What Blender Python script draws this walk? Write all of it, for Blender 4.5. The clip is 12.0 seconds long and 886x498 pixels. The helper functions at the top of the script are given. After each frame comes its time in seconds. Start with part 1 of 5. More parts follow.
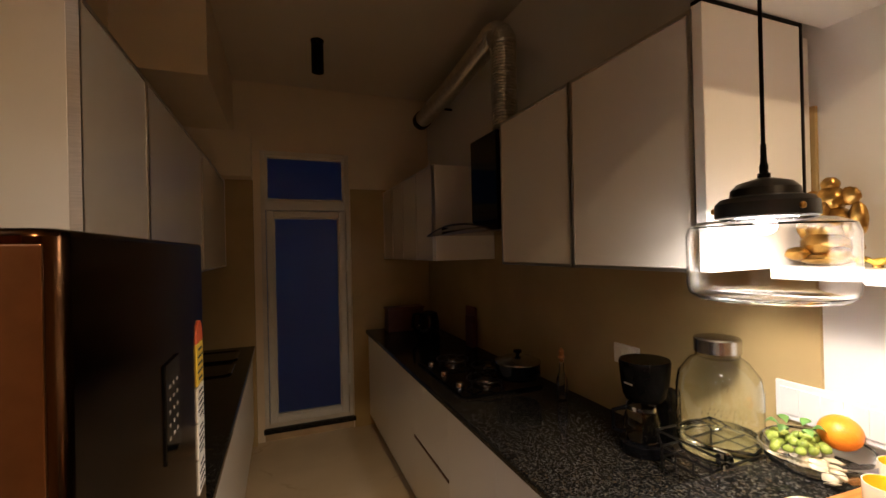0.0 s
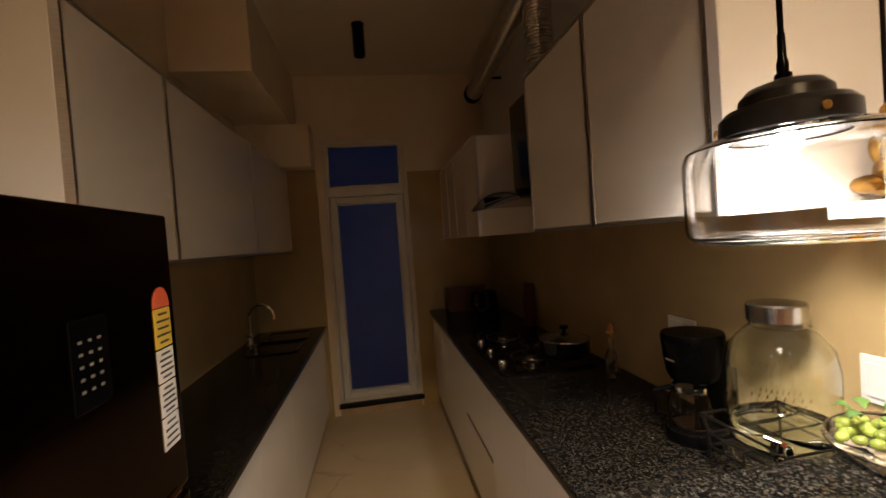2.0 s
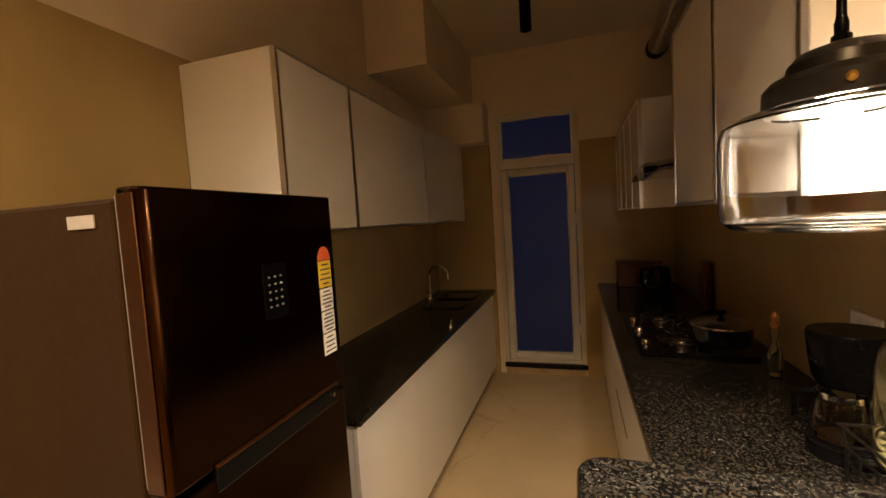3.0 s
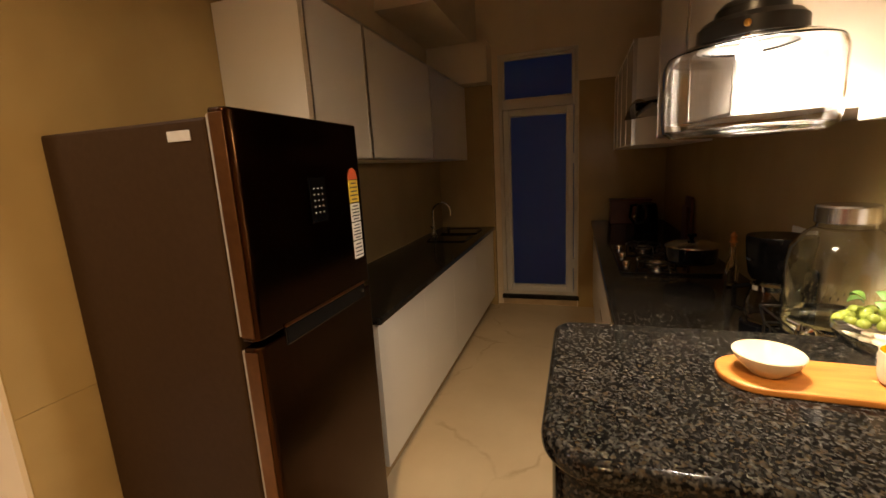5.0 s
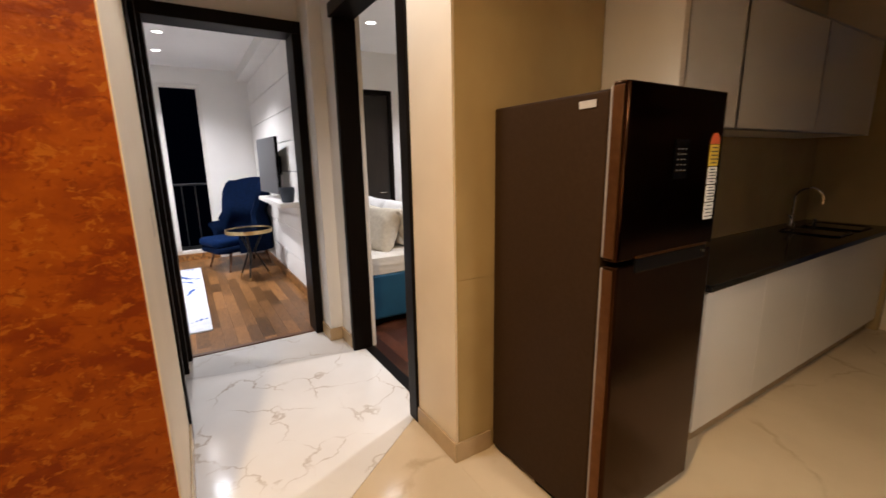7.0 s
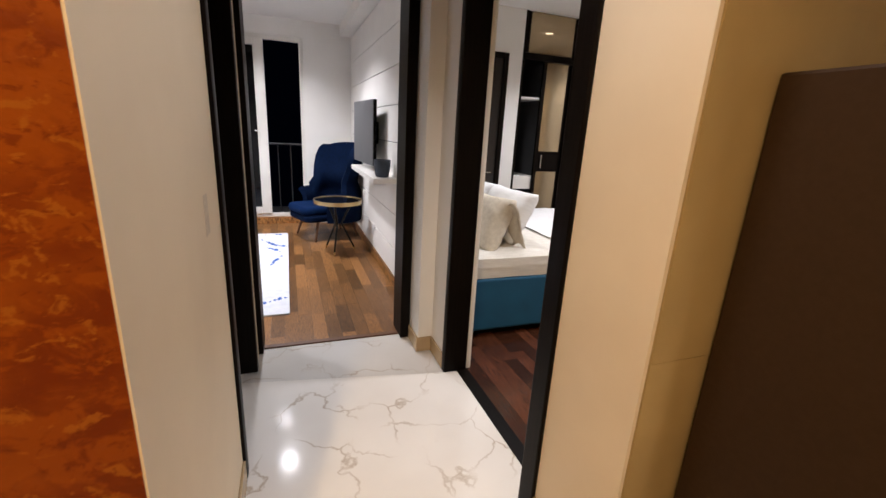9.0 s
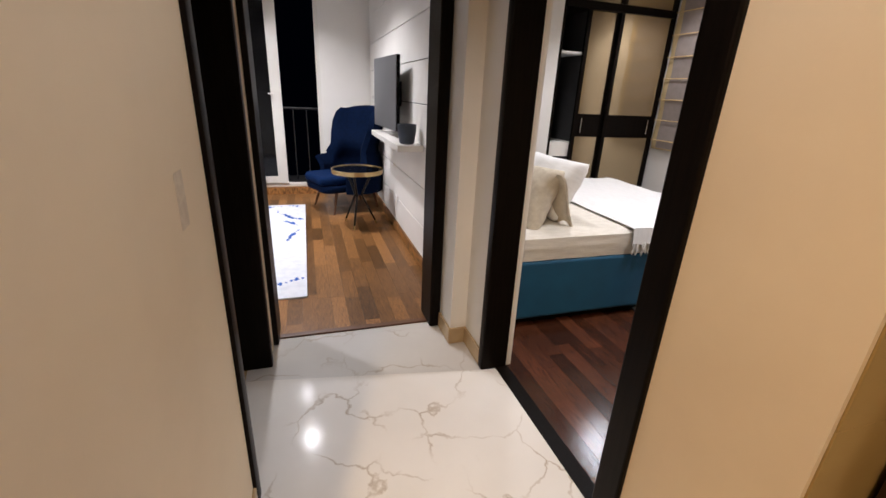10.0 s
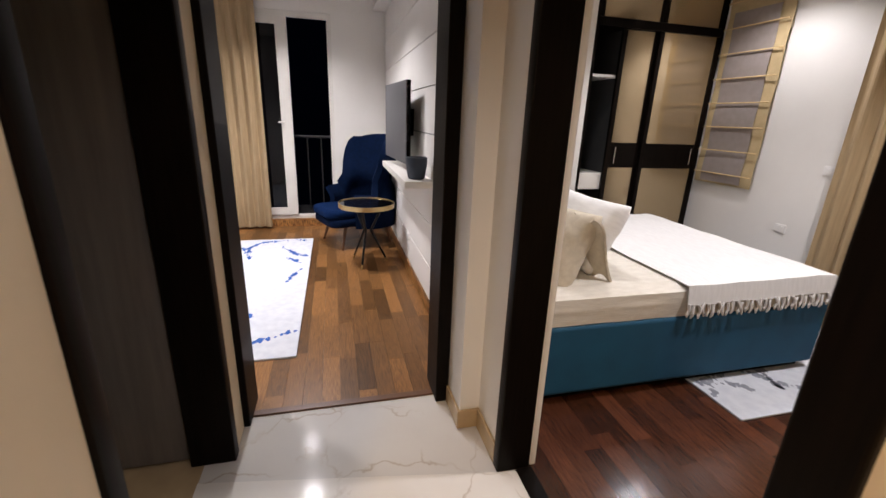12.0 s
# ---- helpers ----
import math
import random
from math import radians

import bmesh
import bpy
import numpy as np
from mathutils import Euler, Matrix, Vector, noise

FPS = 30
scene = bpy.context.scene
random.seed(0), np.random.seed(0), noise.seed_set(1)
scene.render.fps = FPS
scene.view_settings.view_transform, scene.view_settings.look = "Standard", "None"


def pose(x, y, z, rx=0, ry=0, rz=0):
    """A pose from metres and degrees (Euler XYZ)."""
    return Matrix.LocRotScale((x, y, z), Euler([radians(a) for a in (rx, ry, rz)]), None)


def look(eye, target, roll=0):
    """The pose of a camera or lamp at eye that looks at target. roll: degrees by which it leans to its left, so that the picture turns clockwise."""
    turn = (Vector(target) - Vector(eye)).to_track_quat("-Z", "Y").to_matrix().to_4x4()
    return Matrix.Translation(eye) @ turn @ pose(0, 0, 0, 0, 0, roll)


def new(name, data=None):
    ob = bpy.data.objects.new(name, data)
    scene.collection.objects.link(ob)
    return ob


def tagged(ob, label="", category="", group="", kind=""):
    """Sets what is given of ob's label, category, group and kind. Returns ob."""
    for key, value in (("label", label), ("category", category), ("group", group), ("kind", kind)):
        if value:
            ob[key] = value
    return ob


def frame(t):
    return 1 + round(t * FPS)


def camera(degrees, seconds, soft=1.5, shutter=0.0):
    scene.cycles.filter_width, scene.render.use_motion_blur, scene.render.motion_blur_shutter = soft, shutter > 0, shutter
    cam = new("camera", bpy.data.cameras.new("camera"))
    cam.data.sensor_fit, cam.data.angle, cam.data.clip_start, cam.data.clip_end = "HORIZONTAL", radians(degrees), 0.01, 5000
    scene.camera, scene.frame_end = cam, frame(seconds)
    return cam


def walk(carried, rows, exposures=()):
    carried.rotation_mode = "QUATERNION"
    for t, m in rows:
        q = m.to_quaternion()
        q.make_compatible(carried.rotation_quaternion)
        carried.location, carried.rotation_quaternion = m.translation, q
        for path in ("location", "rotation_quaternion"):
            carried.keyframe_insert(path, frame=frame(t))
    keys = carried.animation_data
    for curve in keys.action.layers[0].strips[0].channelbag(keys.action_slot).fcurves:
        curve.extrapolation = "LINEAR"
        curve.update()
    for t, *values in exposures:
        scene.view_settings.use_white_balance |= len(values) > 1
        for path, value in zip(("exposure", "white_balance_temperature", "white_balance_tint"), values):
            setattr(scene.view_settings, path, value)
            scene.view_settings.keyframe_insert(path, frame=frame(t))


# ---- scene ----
cam = camera(93.09, 12.0, 1.5, 0.25)
# camera: seconds, eye, target, roll
PATH = [
    (0.0, (0.805, -0.183, 1.627), (1.524, 1.683, 1.633), -1.32),
    (0.5, (0.818, -0.177, 1.647), (1.484, 1.707, 1.737), -2.69),
    (1.0, (0.815, -0.149, 1.650), (1.476, 1.733, 1.798), -3.00),
    (1.5, (0.847, -0.157, 1.588), (1.509, 1.729, 1.643), -1.54),
    (2.0, (1.087, -0.176, 1.557), (1.396, 1.800, 1.511), -4.23),
    (2.5, (1.247, -0.263, 1.547), (0.966, 1.715, 1.452), -5.14),
    (3.0, (1.363, -0.328, 1.557), (0.755, 1.572, 1.424), -3.51),
    (5.0, (1.403, -0.586, 1.487), (0.794, 1.281, 1.107), -3.23),
    (5.5, (1.430, -0.686, 1.481), (0.832, 1.178, 1.071), -3.33),
    (6.0, (1.498, -0.764, 1.460), (0.697, 1.024, 1.057), -3.21),
    (6.5, (1.544, -0.901, 1.423), (0.147, 0.478, 1.040), -1.97),
    (7.0, (1.491, -0.960, 1.422), (-0.181, 0.056, 1.010), -1.04),
    (7.5, (1.349, -1.003, 1.421), (-0.403, -0.159, 0.955), 1.27),
    (9.5, (0.497, -0.833, 1.475), (-1.306, -0.200, 0.885), 2.83),
    (10.0, (0.339, -0.834, 1.424), (-1.441, -0.245, 0.728), 2.70),
    (10.5, (0.388, -0.800, 1.439), (-1.388, -0.269, 0.687), 2.51),
    (11.0, (0.373, -0.790, 1.495), (-1.443, -0.302, 0.813), 3.13),
    (11.5, (0.144, -0.688, 1.491), (-1.711, -0.261, 0.878), 2.71),
    (12.0, (-0.106, -0.623, 1.455), (-1.950, -0.136, 0.855), 2.21),
]
# camera end
walk(cam, [(t, look(e, g, r)) for t, e, g, r in PATH],
     exposures=((0.0, 0.08, 5900, 10), (1.5, 0.05, 5900, 10), (2.5, 0.28, 6200, 10), (3.0, 0.5, 7100, 10), (5.0, 0.2, 6800, 10), (6.5, 0.2, 6200, 10),
                (7.5, 0.22, 5950, 10), (9.5, 0.0, 6100, 10), (12.0, -0.12, 6300, 12)))

# ---------------------------------------------------------------- world and lamps
world = bpy.data.worlds.new("night_sky")
scene.world = world
world.use_nodes = True
world.node_tree.nodes["Background"].inputs["Color"].default_value = (0.010, 0.018, 0.055, 1)
world.node_tree.nodes["Background"].inputs["Strength"].default_value = 0.02
WARM, NEUTRAL, COOL = (1.0, 0.68, 0.36), (1.0, 0.86, 0.74), (1.0, 0.95, 0.96)
PENDANT_W, LIVING_W, CORRIDOR_W, LOUNGE_W, BED_W = 6.0, 265.0, 50.0, 225.0, 175.0


def lamp(name, kind, place, power, colour, size=0.05, target=None, cone=None):
    d = bpy.data.lights.new(name, kind)
    d.energy, d.color = power, colour
    if kind == "AREA":
        d.shape, d.size = "DISK", size
    else:
        d.shadow_soft_size = size
    if cone:
        d.spot_size, d.spot_blend = radians(cone), 0.6
    ob = new(name, d)
    ob.matrix_world = look(place, target) if target else Matrix.Translation(place)
    return ob


# ---------------------------------------------------------------- materials
def rgb(c):
    return (*c, 1.0)


def mat(name, colour, rough=0.5, metal=0.0, second=None, scale=8.0, amount=0.5, bump=0.0, bump_scale=60.0,
        stretch=(1, 1, 1), vary=0.0, detail=6.0, contrast=(0.35, 0.65), coat=0.0, rough_vary=0.0, spec=0.5):
    m = bpy.data.materials.new(name)
    m.use_nodes = True
    nt = m.node_tree
    b = nt.nodes["Principled BSDF"]
    b.inputs["Roughness"].default_value, b.inputs["Metallic"].default_value = rough, metal
    b.inputs["Coat Weight"].default_value = coat
    b.inputs["Specular IOR Level"].default_value = spec
    b.inputs["Base Color"].default_value = rgb(colour)
    co = nt.nodes.new("ShaderNodeTexCoord")
    mp = nt.nodes.new("ShaderNodeMapping")
    mp.inputs["Scale"].default_value = stretch
    nt.links.new(co.outputs["Object"], mp.inputs["Vector"])
    last = None
    if second:
        n = nt.nodes.new("ShaderNodeTexNoise")
        n.inputs["Scale"].default_value, n.inputs["Detail"].default_value = scale, detail
        nt.links.new(mp.outputs["Vector"], n.inputs["Vector"])
        r = nt.nodes.new("ShaderNodeValToRGB")
        r.color_ramp.elements[0].position, r.color_ramp.elements[1].position = contrast
        r.color_ramp.elements[0].color, r.color_ramp.elements[1].color = rgb(colour), rgb(second)
        nt.links.new(n.outputs["Fac"], r.inputs["Fac"])
        last = r.outputs["Color"]
    if vary:
        oi = nt.nodes.new("ShaderNodeObjectInfo")
        off = nt.nodes.new("ShaderNodeMath")
        off.operation = "MULTIPLY"
        off.inputs[1].default_value = 40.0
        nt.links.new(oi.outputs["Random"], off.inputs[0])
        nt.links.new(off.outputs["Value"], mp.inputs["Location"])
        h = nt.nodes.new("ShaderNodeHueSaturation")
        k = nt.nodes.new("ShaderNodeMapRange")
        k.inputs["To Min"].default_value, k.inputs["To Max"].default_value = 1 - vary, 1 + vary
        nt.links.new(oi.outputs["Random"], k.inputs["Value"])
        nt.links.new(k.outputs["Result"], h.inputs["Value"])
        if last:
            nt.links.new(last, h.inputs["Color"])
        else:
            h.inputs["Color"].default_value = rgb(colour)
        last = h.outputs["Color"]
    if last:
        nt.links.new(last, b.inputs["Base Color"])
    if bump or rough_vary:
        n2 = nt.nodes.new("ShaderNodeTexNoise")
        n2.inputs["Scale"].default_value, n2.inputs["Detail"].default_value = bump_scale, 5
        nt.links.new(mp.outputs["Vector"], n2.inputs["Vector"])
        if bump:
            bp = nt.nodes.new("ShaderNodeBump")
            bp.inputs["Strength"].default_value, bp.inputs["Distance"].default_value = bump, 0.004
            nt.links.new(n2.outputs["Fac"], bp.inputs["Height"])
            nt.links.new(bp.outputs["Normal"], b.inputs["Normal"])
        if rough_vary:
            k2 = nt.nodes.new("ShaderNodeMapRange")
            k2.inputs["To Min"].default_value, k2.inputs["To Max"].default_value = max(rough - rough_vary, 0.02), rough + rough_vary
            nt.links.new(n2.outputs["Fac"], k2.inputs["Value"])
            nt.links.new(k2.outputs["Result"], b.inputs["Roughness"])
    return m


def glowing(name, colour, strength):
    m = bpy.data.materials.new(name)
    m.use_nodes = True
    b = m.node_tree.nodes["Principled BSDF"]
    b.inputs["Base Color"].default_value = rgb(colour)
    b.inputs["Emission Color"].default_value, b.inputs["Emission Strength"].default_value = rgb(colour), strength
    return m


def glass(name, colour=(1, 1, 1), rough=0.0, ior=1.45, alpha_mix=0.0):
    m = bpy.data.materials.new(name)
    m.use_nodes = True
    b = m.node_tree.nodes["Principled BSDF"]
    b.inputs["Base Color"].default_value = rgb(colour)
    b.inputs["Transmission Weight"].default_value = 1.0
    b.inputs["Roughness"].default_value, b.inputs["IOR"].default_value = rough, ior
    return m


def marble(name, base, vein, cloud, scale=1.2, rough=0.12, vein_amount=0.75):
    """Polished marble: soft clouds and thin broken veins."""
    m = mat(name, base, rough, 0, cloud, 1.6, rough_vary=0.03, bump_scale=9, spec=0.05)
    nt = m.node_tree
    b = nt.nodes["Principled BSDF"]
    ramp = [n for n in nt.nodes if n.type == "VALTORGB"][0]
    mp = [n for n in nt.nodes if n.type == "MAPPING"][0]
    warp = nt.nodes.new("ShaderNodeTexNoise")
    warp.inputs["Scale"].default_value, warp.inputs["Detail"].default_value = 2.6, 7
    nt.links.new(mp.outputs["Vector"], warp.inputs["Vector"])
    add = nt.nodes.new("ShaderNodeVectorMath")
    add.operation = "MULTIPLY_ADD"
    add.inputs[1].default_value = (0.55, 0.55, 0.55)
    nt.links.new(warp.outputs["Color"], add.inputs[0])
    nt.links.new(mp.outputs["Vector"], add.inputs[2])
    vo = nt.nodes.new("ShaderNodeTexVoronoi")
    vo.feature = "DISTANCE_TO_EDGE"
    vo.inputs["Scale"].default_value = scale
    nt.links.new(add.outputs["Vector"], vo.inputs["Vector"])
    vr = nt.nodes.new("ShaderNodeMapRange")
    vr.inputs["From Min"].default_value, vr.inputs["From Max"].default_value = 0.0, 0.022
    vr.inputs["To Min"].default_value, vr.inputs["To Max"].default_value = vein_amount, 0.0
    nt.links.new(vo.outputs["Distance"], vr.inputs["Value"])
    mask = nt.nodes.new("ShaderNodeTexNoise")
    mask.inputs["Scale"].default_value = 3.1
    nt.links.new(mp.outputs["Vector"], mask.inputs["Vector"])
    mr = nt.nodes.new("ShaderNodeMapRange")
    mr.inputs["From Min"].default_value, mr.inputs["From Max"].default_value = 0.42, 0.6
    nt.links.new(mask.outputs["Fac"], mr.inputs["Value"])
    mul = nt.nodes.new("ShaderNodeMath")
    mul.operation = "MULTIPLY"
    nt.links.new(vr.outputs["Result"], mul.inputs[0])
    nt.links.new(mr.outputs["Result"], mul.inputs[1])
    mix = nt.nodes.new("ShaderNodeMix")
    mix.data_type = "RGBA"
    nt.links.new(mul.outputs["Value"], mix.inputs["Factor"])
    nt.links.new(ramp.outputs["Color"], mix.inputs["A"])
    mix.inputs["B"].default_value = rgb(vein)
    nt.links.new(mix.outputs["Result"], b.inputs["Base Color"])
    return m


def granite(name):
    """Polished black granite with grey and brown flecks."""
    m = mat(name, (0.0016, 0.0016, 0.0018), 0.10, 0, (0.006, 0.0056, 0.005), 30, rough_vary=0.04, bump_scale=40, spec=0.12)
    nt = m.node_tree
    b = nt.nodes["Principled BSDF"]
    ramp = [n for n in nt.nodes if n.type == "VALTORGB"][0]
    mp = [n for n in nt.nodes if n.type == "MAPPING"][0]
    last = ramp.outputs["Color"]
    warp = nt.nodes.new("ShaderNodeTexNoise")
    warp.inputs["Scale"].default_value, warp.inputs["Detail"].default_value = 60, 3
    nt.links.new(mp.outputs["Vector"], warp.inputs["Vector"])
    add = nt.nodes.new("ShaderNodeVectorMath")
    add.operation = "MULTIPLY_ADD"
    add.inputs[1].default_value = (0.006, 0.006, 0.006)
    nt.links.new(warp.outputs["Color"], add.inputs[0])
    nt.links.new(mp.outputs["Vector"], add.inputs[2])
    for scale, lo, hi, colour in ((150, 0.62, 0.98, (0.014, 0.013, 0.012)), (230, 0.66, 1.0, (0.036, 0.033, 0.028)), (190, 0.84, 1.05, (0.066, 0.060, 0.050)), (200, 0.82, 1.0, (0.034, 0.024, 0.013))):
        n = nt.nodes.new("ShaderNodeTexVoronoi")
        n.inputs["Scale"].default_value = scale
        nt.links.new(add.outputs["Vector"], n.inputs["Vector"])
        sep = nt.nodes.new("ShaderNodeSeparateColor")
        nt.links.new(n.outputs["Color"], sep.inputs["Color"])
        r = nt.nodes.new("ShaderNodeMapRange")
        r.inputs["From Min"].default_value, r.inputs["From Max"].default_value = lo, hi
        nt.links.new(sep.outputs["Red"], r.inputs["Value"])
        mix = nt.nodes.new("ShaderNodeMix")
        mix.data_type = "RGBA"
        nt.links.new(r.outputs["Result"], mix.inputs["Factor"])
        nt.links.new(last, mix.inputs["A"])
        mix.inputs["B"].default_value = rgb(colour)
        last = mix.outputs["Result"]
    nt.links.new(last, b.inputs["Base Color"])
    return m


def sponged(name, dark, mid, light):
    """Sponged plaster: broad clouds, torn darker patches and fine pale scuffs."""
    m = mat(name, dark, 0.45, 0, mid, 7.0, detail=12, bump=0.3, bump_scale=55, contrast=(0.36, 0.58), rough_vary=0.12, stretch=(1, 0.8, 1.25), spec=0.15)
    nt = m.node_tree
    b = nt.nodes["Principled BSDF"]
    ramp = [n for n in nt.nodes if n.type == "VALTORGB"][0]
    mp = [n for n in nt.nodes if n.type == "MAPPING"][0]
    last = ramp.outputs["Color"]
    for scale, lo, hi, colour, amount in ((15, 0.49, 0.56, mid, 0.8), (30, 0.565, 0.62, light, 0.75), (42, 0.56, 0.62, dark, 0.75)):
        n = nt.nodes.new("ShaderNodeTexNoise")
        n.inputs["Scale"].default_value, n.inputs["Detail"].default_value, n.inputs["Roughness"].default_value = scale, 9, 0.62
        n.inputs["Distortion"].default_value = 0.6
        nt.links.new(mp.outputs["Vector"], n.inputs["Vector"])
        r = nt.nodes.new("ShaderNodeMapRange")
        r.inputs["From Min"].default_value, r.inputs["From Max"].default_value, r.inputs["To Max"].default_value = lo, hi, amount
        nt.links.new(n.outputs["Fac"], r.inputs["Value"])
        mix = nt.nodes.new("ShaderNodeMix")
        mix.data_type = "RGBA"
        nt.links.new(r.outputs["Result"], mix.inputs["Factor"])
        nt.links.new(last, mix.inputs["A"])
        mix.inputs["B"].default_value = rgb(colour)
        last = mix.outputs["Result"]
    nt.links.new(last, b.inputs["Base Color"])
    return m


M_WALL = mat("cream_wall_paint", (0.76, 0.64, 0.46), 0.55, 0, (0.71, 0.59, 0.42), 2.5, bump=0.05, bump_scale=120)
M_WALL_WHITE = mat("white_wall_paint", (0.78, 0.755, 0.71), 0.55, 0, (0.74, 0.715, 0.67), 2.0, bump=0.05, bump_scale=120)
M_PATCH = mat("filled_wall_patch", (0.66, 0.57, 0.44), 0.6, 0, (0.56, 0.47, 0.36), 40)
M_TILE = mat("beige_wall_tile", (0.44, 0.32, 0.145), 0.24, 0, (0.385, 0.275, 0.125), 3.0, rough_vary=0.05, vary=0.02, spec=0.2)
M_CEIL = mat("ceiling_paint", (0.66, 0.58, 0.46), 0.7, 0, (0.63, 0.55, 0.43), 1.5, bump=0.03)
M_CEIL_WHITE = mat("white_ceiling_paint", (0.80, 0.78, 0.75), 0.7, 0, (0.77, 0.75, 0.72), 1.5, bump=0.03)
M_ORANGE = sponged("orange_textured_plaster", (0.145, 0.022, 0.0006), (0.250, 0.054, 0.0008), (0.32, 0.100, 0.006))
M_PINK = mat("coral_textured_plaster", (0.50, 0.11, 0.055), 0.45, 0, (0.62, 0.22, 0.13), 9, detail=9, bump=0.2, bump_scale=30)
M_BEIGE_MARBLE = marble("beige_marble", (0.67, 0.54, 0.36), (0.34, 0.23, 0.12), (0.58, 0.46, 0.30), 0.9, 0.14, 0.45)
M_WHITE_MARBLE = marble("white_marble", (0.78, 0.75, 0.70), (0.34, 0.25, 0.15), (0.71, 0.675, 0.62), 2.6, 0.13, 0.7)
M_GREY_MARBLE = marble("grey_white_marble", (0.66, 0.64, 0.60), (0.34, 0.25, 0.15), (0.60, 0.575, 0.54), 2.6, 0.13, 0.6)
M_SKIRT = mat("tan_marble_skirting", (0.50, 0.37, 0.21), 0.25, 0, (0.42, 0.30, 0.17), 7)
M_GRANITE = granite("black_granite")
M_DARK_WOOD = mat("dark_wenge_wood", (0.0034, 0.0024, 0.0018), 0.40, 0, (0.0065, 0.0042, 0.003), 6, stretch=(14, 14, 0.8), bump=0.06, bump_scale=30, spec=0.08)
M_DARK_DOOR = mat("near_black_door_laminate", (0.010, 0.008, 0.007), 0.30, 0, (0.016, 0.012, 0.010), 5, stretch=(10, 10, 0.7))
M_GREY_DOOR = mat("grey_satin_door_laminate", (0.17, 0.15, 0.13), 0.40, 0, (0.13, 0.115, 0.10), 5, stretch=(5, 5, 0.4))
M_WHITE_LAM = mat("white_gloss_laminate", (0.80, 0.77, 0.71), 0.28, 0, (0.785, 0.755, 0.695), 1.5, rough_vary=0.012, bump_scale=6)
M_CAB_GLASS = mat("white_lacquered_glass", (0.66, 0.62, 0.55), 0.10, 0, (0.63, 0.59, 0.52), 1.2, rough_vary=0.03, bump_scale=5)
M_ALU = mat("brushed_aluminium", (0.62, 0.58, 0.52), 0.32, 1.0, (0.52, 0.49, 0.44), 20, stretch=(1, 1, 20))
M_UPVC = mat("white_upvc", (0.74, 0.72, 0.66), 0.35, 0, (0.69, 0.66, 0.60), 3)
M_BROWN_UPVC = mat("beige_upvc", (0.72, 0.68, 0.60), 0.4, 0, (0.60, 0.54, 0.44), 3)
M_FRIDGE = mat("bronze_fridge_steel", (0.050, 0.0225, 0.009), 0.18, 1.0, (0.045, 0.020, 0.008), 40, stretch=(1, 1, 0.03), rough_vary=0.03, bump_scale=30)
M_FRIDGE_EDGE = mat("copper_door_edge", (0.16, 0.068, 0.022), 0.28, 0.9, (0.13, 0.055, 0.018), 30)
M_FRIDGE_SIDE = mat("grey_brown_fridge_side", (0.040, 0.0225, 0.0112), 0.48, 0.0, (0.035, 0.0195, 0.0096), 60, bump=0.04, bump_scale=300, spec=0.06)
M_BLACK = mat("black_plastic", (0.0014, 0.0013, 0.0013), 0.20, 0, (0.002, 0.0019, 0.0018), 12, spec=0.06)
M_BLACK_GLOSS = mat("black_gloss_glass", (0.0025, 0.0025, 0.003), 0.06, 0, (0.0035, 0.0035, 0.004), 9, spec=0.2)
M_BLACK_METAL = mat("black_painted_metal", (0.010, 0.009, 0.008), 0.30, 0.5, (0.015, 0.013, 0.011), 15)
M_CHROME = mat("chrome", (0.75, 0.73, 0.70), 0.10, 1.0, (0.70, 0.68, 0.64), 10)
M_STEEL = mat("stainless_steel", (0.50, 0.48, 0.45), 0.25, 1.0, (0.42, 0.40, 0.37), 14)
M_FOIL = mat("aluminium_foil_duct", (0.62, 0.57, 0.48), 0.30, 0.9, (0.52, 0.47, 0.40), 30, bump=0.3, bump_scale=90)
M_RED_WOOD = mat("red_brown_wood", (0.13, 0.035, 0.014), 0.45, 0, (0.085, 0.022, 0.009), 9, stretch=(1, 12, 1), bump=0.08, bump_scale=30)
M_TRAY = mat("honey_acacia_wood", (0.52, 0.22, 0.045), 0.42, 0, (0.38, 0.14, 0.025), 6, stretch=(1.2, 14, 4), bump=0.06, bump_scale=40)
M_CERAMIC = mat("ivory_glazed_ceramic", (0.70, 0.60, 0.42), 0.25, 0, (0.64, 0.54, 0.37), 9, rough_vary=0.06)
M_YELLOW = mat("yellow_glaze", (0.85, 0.42, 0.010), 0.22, 0, (0.80, 0.38, 0.010), 6)
M_PETAL = mat("lemon_yellow_petal", (0.70, 0.52, 0.07), 0.5, 0, (0.60, 0.42, 0.05), 30)
M_ORANGE_FRUIT = mat("orange_peel", (0.85, 0.27, 0.010), 0.42, 0, (0.80, 0.22, 0.008), 14, bump=0.3, bump_scale=140)
M_GRAPE = mat("green_grape_skin", (0.26, 0.31, 0.055), 0.22, 0, (0.19, 0.25, 0.04), 14, vary=0.25)
M_LEAF = mat("fresh_green_leaf", (0.075, 0.17, 0.025), 0.5, 0, (0.12, 0.23, 0.04), 30, vary=0.2)
M_SHELL = mat("pale_pebble", (0.52, 0.44, 0.28), 0.4, 0, (0.66, 0.58, 0.42), 18, vary=0.3)
M_GLASS = glass("clear_glass")
M_GREEN_GLASS = glass("faintly_green_glass", (0.97, 0.995, 0.975))
M_WATER = glass("water", (0.93, 0.98, 0.94), 0.0, 1.33)
M_FROST = mat("frosted_blue_glass", (0.30, 0.50, 0.82), 0.45, 0, (0.27, 0.45, 0.76), 3, bump=0.05, bump_scale=400)
